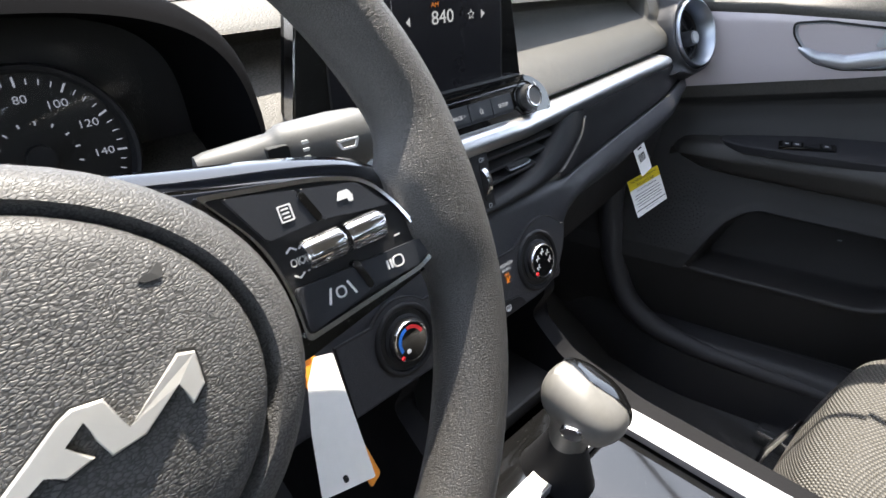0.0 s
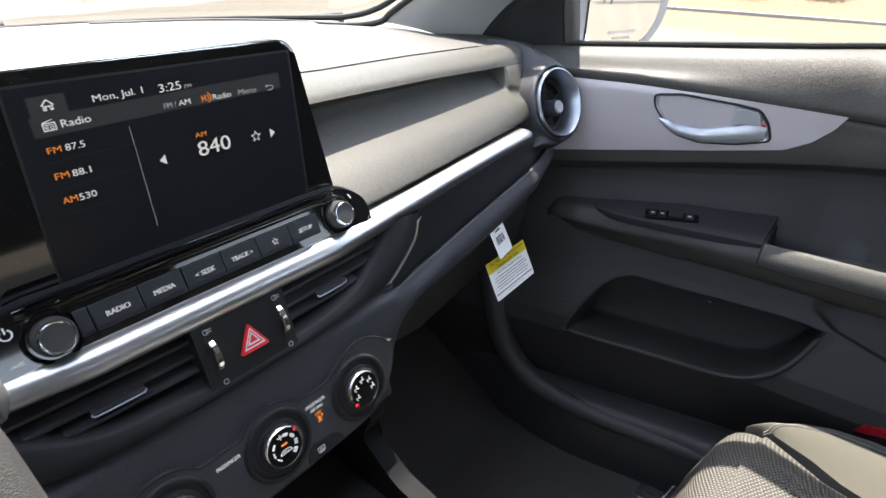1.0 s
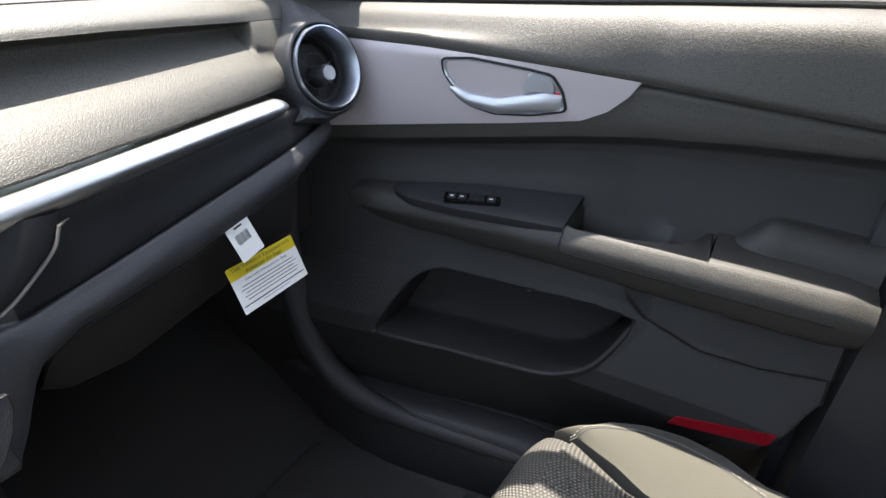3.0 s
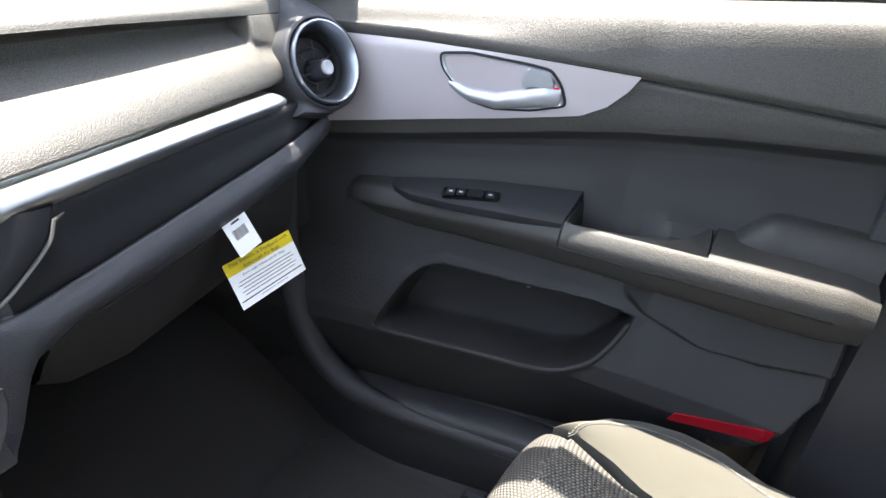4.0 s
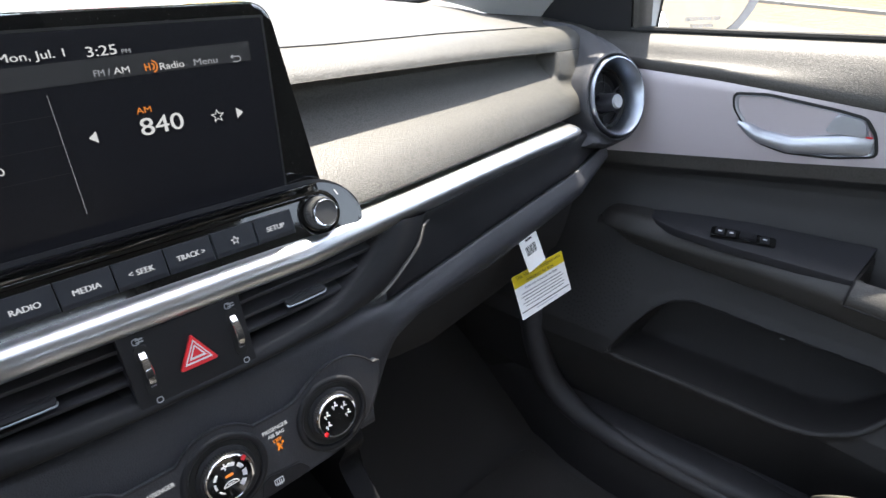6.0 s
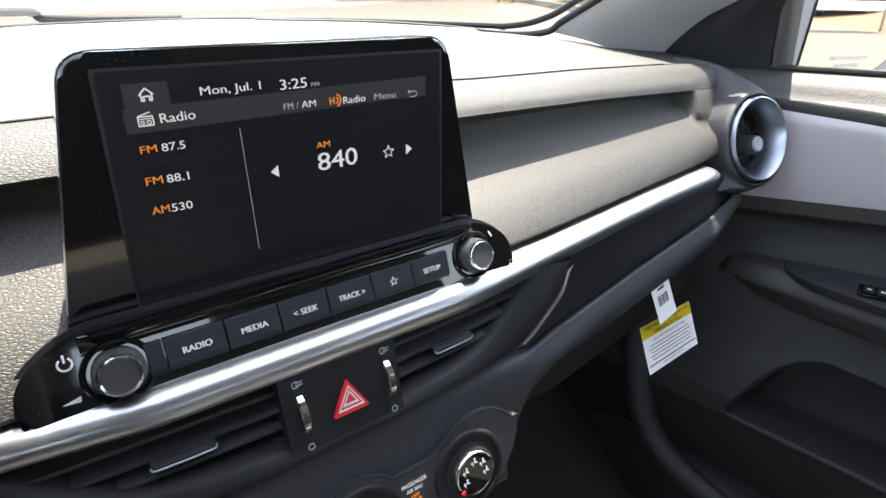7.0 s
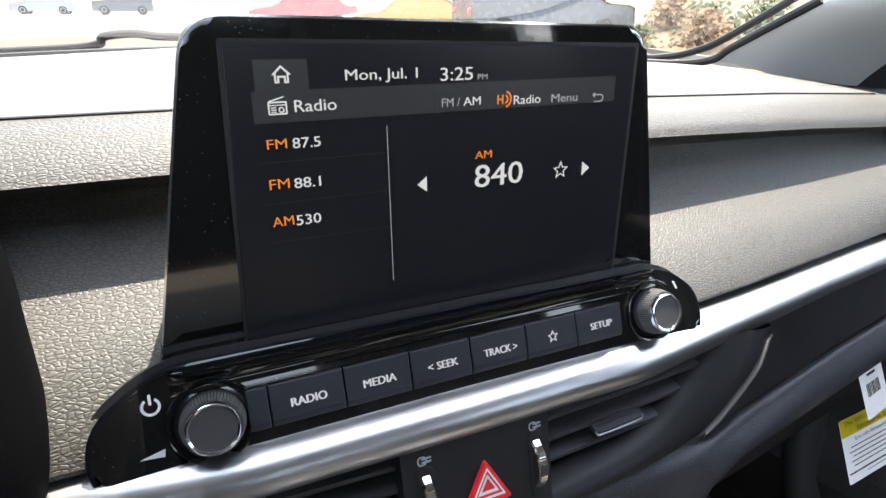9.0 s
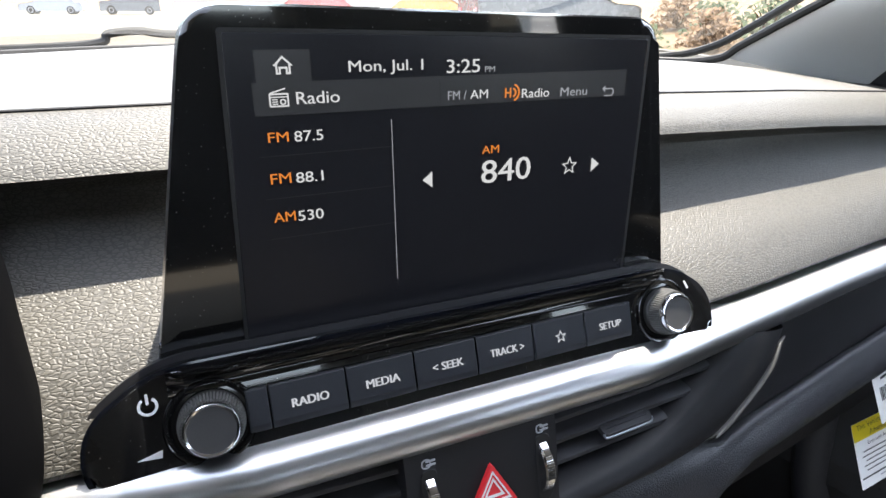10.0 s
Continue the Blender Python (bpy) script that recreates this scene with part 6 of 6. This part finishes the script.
        for z, q in ((.0050, 1), (-.0045, -1)):
            mk("arrow_mark", join(slab(rrect(.0026, .0006, .0001), 0, .0003, wm @ shift(.0955, z, .0072) @ pose(0, 0, 0, 0, 0, 35 * q)), slab(rrect(.0026, .0006, .0001), 0, .0003, wm @ shift(.0973, z, .0072) @ pose(0, 0, 0, 0, 0, -35 * q))))
        mk("lane_mark", join(slab(rrect(.0008, .0058, .0002), 0, .0003, wm @ shift(.1030, -.0150, .0093) @ pose(0, 0, 0, 0, 0, -22)), slab(rrect(.0008, .0058, .0002), 0, .0003, wm @ shift(.1120, -.0150, .0093) @ pose(0, 0, 0, 0, 0, 22)),
                             ringslab(rrect(.0042, .0042, .0021), rrect(.0030, .0030, .0015), 0, .0003, wm @ shift(.1075, -.0150, .0093))))
        mk("pause_mark", join(slab(rrect(.0008, .0034, .0002), 0, .0003, wm @ shift(.1290, -.0135, .0093)), slab(rrect(.0008, .0034, .0002), 0, .0003, wm @ shift(.1306, -.0135, .0093)),
                              ringslab(rrect(.0052, .0046, .0022), rrect(.0042, .0036, .0017), 0, .0003, wm @ shift(.1340, -.0135, .0093))))
part("column_cover", tube([WC - wn_ * .035, WC - wn_ * .14], [.062, .075], 28), M_DARK, steer)

stalk = thing("wiper_stalk", "dark grey wiper stalk with white markings", "stalk", (-.2, -.09, .92))
sa, sb = Vector((-.250, -.080, .9200)), Vector((-.158, -.096, .9225))
d = (sb - sa).normalized()
stm = axes(sa, Vector((0, 0, 1)) - d * d.z, d.cross(Vector((0, 0, 1))))
if (stm.to_3x3() @ Vector((0, 0, 1))).dot(d) < 0:
    stm = stm @ pose(0, 0, 0, 180, 0, 0)
part("lever", lathe([(.0, .010), (.0088, .010), (.0100, .015), (.0112, .030), (.0120, .044), (.0132, .046), (.0150, .050), (.0158, .075), (.0150, .090), (.0125, .097), (.007, .100), (.0, .101)], stm, 36, sx=1.0, sy=.85), M_STALK, stalk)
face = axes(sa + d * .072 + Vector((0, -.0132, .0022)), d, Vector((0, .1, 1)))
part("switch_ring", slab(rrect(.010, .013, .001, -.030), -.006, .0004, face, .0005), M_BLACK, stalk)
for k in range(4):
    part("mark", slab(rrect(.0030, .0014, .0003, -.017, .006 - .0036 * k), 0, .0008, face), M_WHITE, stalk, smooth=False)
part("wiper_mark", ringslab(rpoly([(-.004, -.002), (.004, -.002), (.006, .003), (-.006, .003)], .001), rpoly([(-.003, -.001), (.003, -.001), (.0045, .002), (-.0045, .002)], .0006), 0, .0008, face @ shift(.004, 0, .0012)), M_WHITE, stalk, smooth=False)

# ---- instrument cluster ----
clus = thing("instrument_cluster", "dark instrument cluster with a white-marked dial", "instrument cluster", (-.345, .02, .93))
ho = [(.166 * math.copysign(abs(math.cos(a)) ** .55, math.cos(a)), .080 * max(math.copysign(abs(math.sin(a)) ** .55, math.sin(a)), -.66)) for a in np.linspace(-.5, math.pi + .5, 80)]
rows = []
for q, k, y in ((.88, .90, .10), (1.0, 1.10, .065), (1.075, 1.17, .035), (1.09, 1.17, .012), (1.075, 1.13, -.008), (1.035, 1.06, -.022), (1.0, 1.0, -.028), (.975, .975, -.022), (.95, .95, .03), (.94, .94, .06)):
    rows.append([(-.345 + a * q, y + .03 * max(0, b) / .1, .908 + b * k) for a, b in ho])
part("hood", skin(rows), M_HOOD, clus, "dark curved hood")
part("back_plate", slab([(a * .95, b * .95) for a, b in ho], -.006, .0, axes((-.345, .055, .908), (1, 0, 0), (0, .15, 1))), M_BLACK, clus)
gm = axes((-.279, .032, .912), (1, 0, 0), (0, .15, 1))
part("dial_ring", lathe([(.0500, -.02), (.0500, .001), (.0485, .003), (.0465, .002), (.045, -.004)], gm, 56), M_DARK, clus)
part("dial_face", lathe([(.046, -.006), (.046, -.0035), (.0, -.0035)], gm, 48), M_BLACK, clus)
for i in range(33):
    a = radians(215 - i * 7.9)
    big = i % 4 == 0
    part("tick", box((.0052 if big else .0030, .0011 if big else .0006, .0004), gm @ pose(0, 0, 0, 0, 0, math.degrees(a)) @ shift(.0405, 0, -.003)), M_NUM, clus, smooth=False)
for i, n in enumerate(("0", "20", "40", "60", "80", "100", "120", "140", "160")):
    a = radians(215 - i * 31.6)
    part("numeral", words(n, gm @ shift(.0315 * math.cos(a) - .0016 * len(n), .0315 * math.sin(a) - .002, -.0032), .0032 * len(n), .0042), M_NUM, clus, smooth=False)
part("needle", box((.032, .0012, .001), gm @ pose(0, 0, 0, 0, 0, 215) @ shift(.012, 0, .0), .0003), M_RED, clus, "red needle")
part("needle_cap", lathe([(.0075, -.003), (.0072, .0015), (.0, .002)], gm, 28), M_DARK, clus)
part("inner_scale", join(*[box((.0022, .0009, .0004), gm @ pose(0, 0, 0, 0, 0, 200 - i * 24) @ shift(.019, 0, -.003)) for i in range(10)]), M_NUM, clus, smooth=False)
part("lens", skin([[(-.345 + a * .95 * k, .045 - .02 * (1 - k), .908 + b * .95 * k) for a, b in ho] for k in (.999, .5, .01)]), pane("cluster_lens", .95, .02, .08), clus, "clear lens").visible_shadow = False

# ---- key with dealer tags ----
keys = thing("key_tag", "white and orange paper tags hanging from the ignition key", "key tag", (-.2, -.1, .75))
ktm = axes((-.2, -.105, .805), (1, 0, 0), (0, .6, .8))
part("white_tag", slab(rpoly([(-.020, -.006), (-.010, .006), (.001, .003), (-.0085, -.0690), (-.040, -.0620), (-.030, -.03)], .0015), -.0004, .0, ktm), M_PAPER, keys, "white paper tag")
part("tag_hole", slab(rrect(.003, .004, .0014, -.0240, -.0600), 0, .0002, ktm), M_BLACK, keys, smooth=False)
part("orange_tag", slab(rpoly([(-.022, .010), (-.008, .008), (-.0035, -.070), (-.012, -.074)], .002), -.004, -.0034, ktm), material("orange_card", (.75, .28, .03), .6), keys, "orange card tag")
part("key_ring", tube([Vector((-.2200, -.100, .822)) + Vector((.007 * math.cos(a), .001, .007 * math.sin(a))) for a in np.linspace(0, 6.28, 20)[:-1]], .0009, 6, closed=True), M_CHROME, keys)
part("key_head", slab(rrect(.018, .022, .005), 0, .007, axes((-.213, -.085, .835), (1, 0, 0), (0, .3, 1)), .002), M_DARK, keys)

# ---- centre console and gear lever ----
con = thing("centre_console", "dark centre console with pale silver edges", "console", (0, -.2, .3))
for s in (-1, 1):
    o = rpoly([(.30, .20), (.30, .70), (-.028, .705), (-.050, .690), (-.030, .650), (-.075, .615), (-.16, .598), (-.60, .590), (-.60, .20)], .012)
    part("side_wall", slab(o, -.010, .010, axes((s * .098, 0, 0), (0, 1, 0), (0, 0, 1)), .004), M_CONSOLE, con)
part("tray_floor", box((.19, .34, .02), pose(0, .10, .575), .004), M_CARD, con)
part("tray_back", box((.19, .02, .20), pose(0, .20, .65), .004), M_BLACK, con)
part("top_plate", slab(rrect(.180, .42, .01), -.01, .0, axes((0, -.30, .588), (1, 0, 0), (0, 1, .0)), .003), M_GLOSS, con, "glossy shifter plate")
bz = [rrect(.176, .44, .020), rrect(.124, .40, .010)]
part("plate_bezel", ringslab(bz[0], bz[1], -.004, .004, axes((0, -.355, .5945), (1, 0, 0), (0, 1, .0))), M_SATIN, con, "pale satin silver bezel")
gear = thing("gear_lever", "black gear lever with a smooth dark knob", "gear lever", (0, -.155, .59))
gt = axes((-.017, -.144, .568), (1, 0, 0), (0, 1, .12))
part("boot", lathe([(.032, -.004), (.032, .006), (.024, .03), (.017, .055), (.014, .068)], gt, 32, sy=1.3), M_DARK, gear, "dark sleeve")
part("collar", lathe([(.0135, .05), (.0145, .058), (.0155, .078), (.018, .096), (.021, .103), (.0, .105)], gt, 32, sy=1.15), M_SMOOTH, gear, "satin collar")
KNOB = ((.096, .012, .014, 0), (.100, .020, .024, -.002), (.106, .0265, .033, -.004), (.115, .028, .036, -.006), (.124, .0265, .035, -.007), (.132, .0225, .030, -.007), (.137, .014, .020, -.006), (.139, .0005, .0005, -.006))


def knob_rows(levels, a0, a1, n, grow):
    rows = []
    for h, w, l, off in levels:
        rows.append([gt @ Vector(((w + grow) * math.copysign(abs(math.cos(a)) ** .8, math.cos(a)), off + (l + grow) * math.copysign(abs(math.sin(a)) ** .8, math.sin(a)), h + grow * .5 + .006 * math.sin(a) * min(1, l / .03))) for a in np.linspace(a0, a1, n)])
    return rows


part("knob", skin(knob_rows(KNOB, 0, 2 * math.pi * 40 / 41, 41, 0), close_v=True), M_SMOOTH, gear, "smooth leather-dark knob")
part("knob_insert", skin(knob_rows(KNOB[2:], -1.2, 1.4, 24, .0010)), M_GLOSS, gear, "glossy black insert")
part("release_button", slab(rrect(.018, .012, .005), 0, .004, axes(gt @ Vector((-.0275, -.014, .112)), Vector((.3, -1, 0)), Vector((0, 0, 1))), .002), M_CHROME, gear, "bright release button")

# ---- footwell ----
fl = [[(x, y, .205 + lerp(y, (.12, .36), (0, .16))) for y in np.linspace(.74, -1.3, 24)] for x in np.linspace(-.74, .74, 20)]
tagged(part("floor", skin(fl), M_CARPET, None, "black carpeted cabin floor"), category="floor", kind="structure")
tagged(part("wall_front", box((1.56, .03, .83), pose(0, .755, .52), .005), M_CARPET, None, "black carpeted bulkhead under the dashboard"), category="wall", kind="structure")
mat_o = rpoly([(.13, .10), (.55, .10), (.575, -.10), (.575, -.50), (.13, -.50)], .03)
tagged(part("floor_mat", slab(mat_o, .207, .214, Matrix(), .002), material("mat_pile", (.036, .035, .035), .95, grain=1100, depth=.0015, kind="noise", sheen=.2), None, "black carpet floor mat in the footwell"), category="floor mat")

# ---- passenger seat ----
seat = thing("passenger_seat", "grey fabric passenger seat with a dark mesh insert", "seat", (.37, -.6, .21))


def cushion(x0, x1, z_in, y0, y1, crown, n=26, m=40, lean0=0.0, lean1=0.0):
    """A padded block between x0 and x1: rounded front at y0, top at z_in; its sides lean across by lean0 and lean1 towards the back."""
    rows = []
    for u in np.linspace(0, 1, n):
        e = abs(2 * u - 1)
        zt = z_in - crown * e ** 4
        fy = y0 - .014 * e ** 3
        pts = [(fy + .02, .28), (fy + .012, zt - .13), (fy - .004, zt - .07), (fy - .020, zt - .028), (fy - .055, zt - .004), (fy - .11, zt), (y1, zt - .035)]
        row = []
        for y, z in spline(pts, m):
            back = min(1.0, max(0.0, (y0 - y - .02) / .14))
            row.append(((x0 + lean0 * back) * (1 - u) + (x1 + lean1 * back) * u, y, z))
        rows.append(row)
    return skin(rows, cloth=True)


part("cushion_insert", cushion(.225, .570, .496, -.268, -.85, .016, lean1=-.06), M_MESH, seat, "dark dotted mesh insert")
B_IN = ((-.85, -.55, -.431, -.394, -.338, -.312), (.470, .490, .521, .540, .558, .560))
B_OUT = ((-.85, -.553, -.507, -.46, -.41, -.368, -.329, -.312), (.595, .612, .632, .638, .630, .610, .570, .562))


def bolster_z(x, y):
    a, b = lerp(y, *B_IN), lerp(y, *B_OUT)
    u = min(1.0, max(0.0, (x - a) / max(b - a, .001)))
    return .476 + .018 * math.sin(math.pi * (.15 + .80 * u)) - .03 * max(0.0, (y + .345) / .04) ** 2


rows = []
for y in np.concatenate([np.linspace(-.312, -.36, 14), np.linspace(-.37, -.85, 40)]):
    a, b = lerp(y, *B_IN), lerp(y, *B_OUT)
    top = [(x, bolster_z(x, y)) for x in np.linspace(a, b, 12)]
    z = top[-1][1]
    rows.append([(x, y, q) for x, q in [(a, top[0][1] - .03)] + top + spline([(b + .004, z - .004), (b + .011, z - .018), (b + .014, z - .05), (b + .010, .34), (b + .002, .27)], 10)])
bolster = part("bolster", skin(rows), M_FABRIC, seat, "pale grey fabric bolster")
sx = spline([(.549, -.334), (.574, -.356), (.591, -.382), (.604, -.412), (.609, -.445), (.606, -.482), (.597, -.520), (.568, -.60), (.545, -.70)], 200)
part("seam", tube([(x, y, bolster_z(x, y) + .0001) for x, y in sx], .0007, 6), M_CARPET, bolster, "sewn seam")
bm = []
for i in range(2, 198):
    if i % 3 < 2:
        (x0, y0), (x1, y1) = sx[i], sx[i + 1]
        d = Vector((x1 - x0, y1 - y0, 0)).normalized()
        n = Vector((-d.y, d.x, 0)) * (-.004)
        p = Vector((x0, y0, bolster_z(x0, y0) + .0008)) + n * -1
        p.z = bolster_z(p.x, p.y) + .0008
        bm.append(box(((Vector((x1, y1, 0)) - Vector((x0, y0, 0))).length * .95, .0009, .0006), axes(p, d, Vector((-d.y, d.x, 0)))))
part("stitching", join(*bm), M_THREAD, bolster, "pale stitches", smooth=False)
part("bolster", cushion(.120, .232, .494, -.285, -.85, .03, lean1=.02), M_FABRIC, seat, "pale grey fabric bolster")
rows = []
for x in np.linspace(.13, .62, 22):
    e = abs((x - .375) / .245)
    rows.append([(x, *q) for q in spline([(-.80 + .05 * e ** 3, .46), (-.86 + .05 * e ** 3, .62), (-.93 + .05 * e ** 3, .85), (-1.0 + .03 * e, 1.02), (-1.04, 1.06)], 20)])
part("backrest", skin(rows, thick=.08), M_FABRIC, seat, "grey fabric backrest")
for x in (.19, .56):
    part("rail", box((.035, .62, .03), pose(x, -.50, .232), .004), M_CHROME, seat, "bare steel seat rail")
part("adjuster_bar", tube([(.20, -.245, .30), (.30, -.225, .285), (.46, -.225, .285), (.55, -.245, .30)], .006, 10), M_CHROME, seat, "steel slide bar")
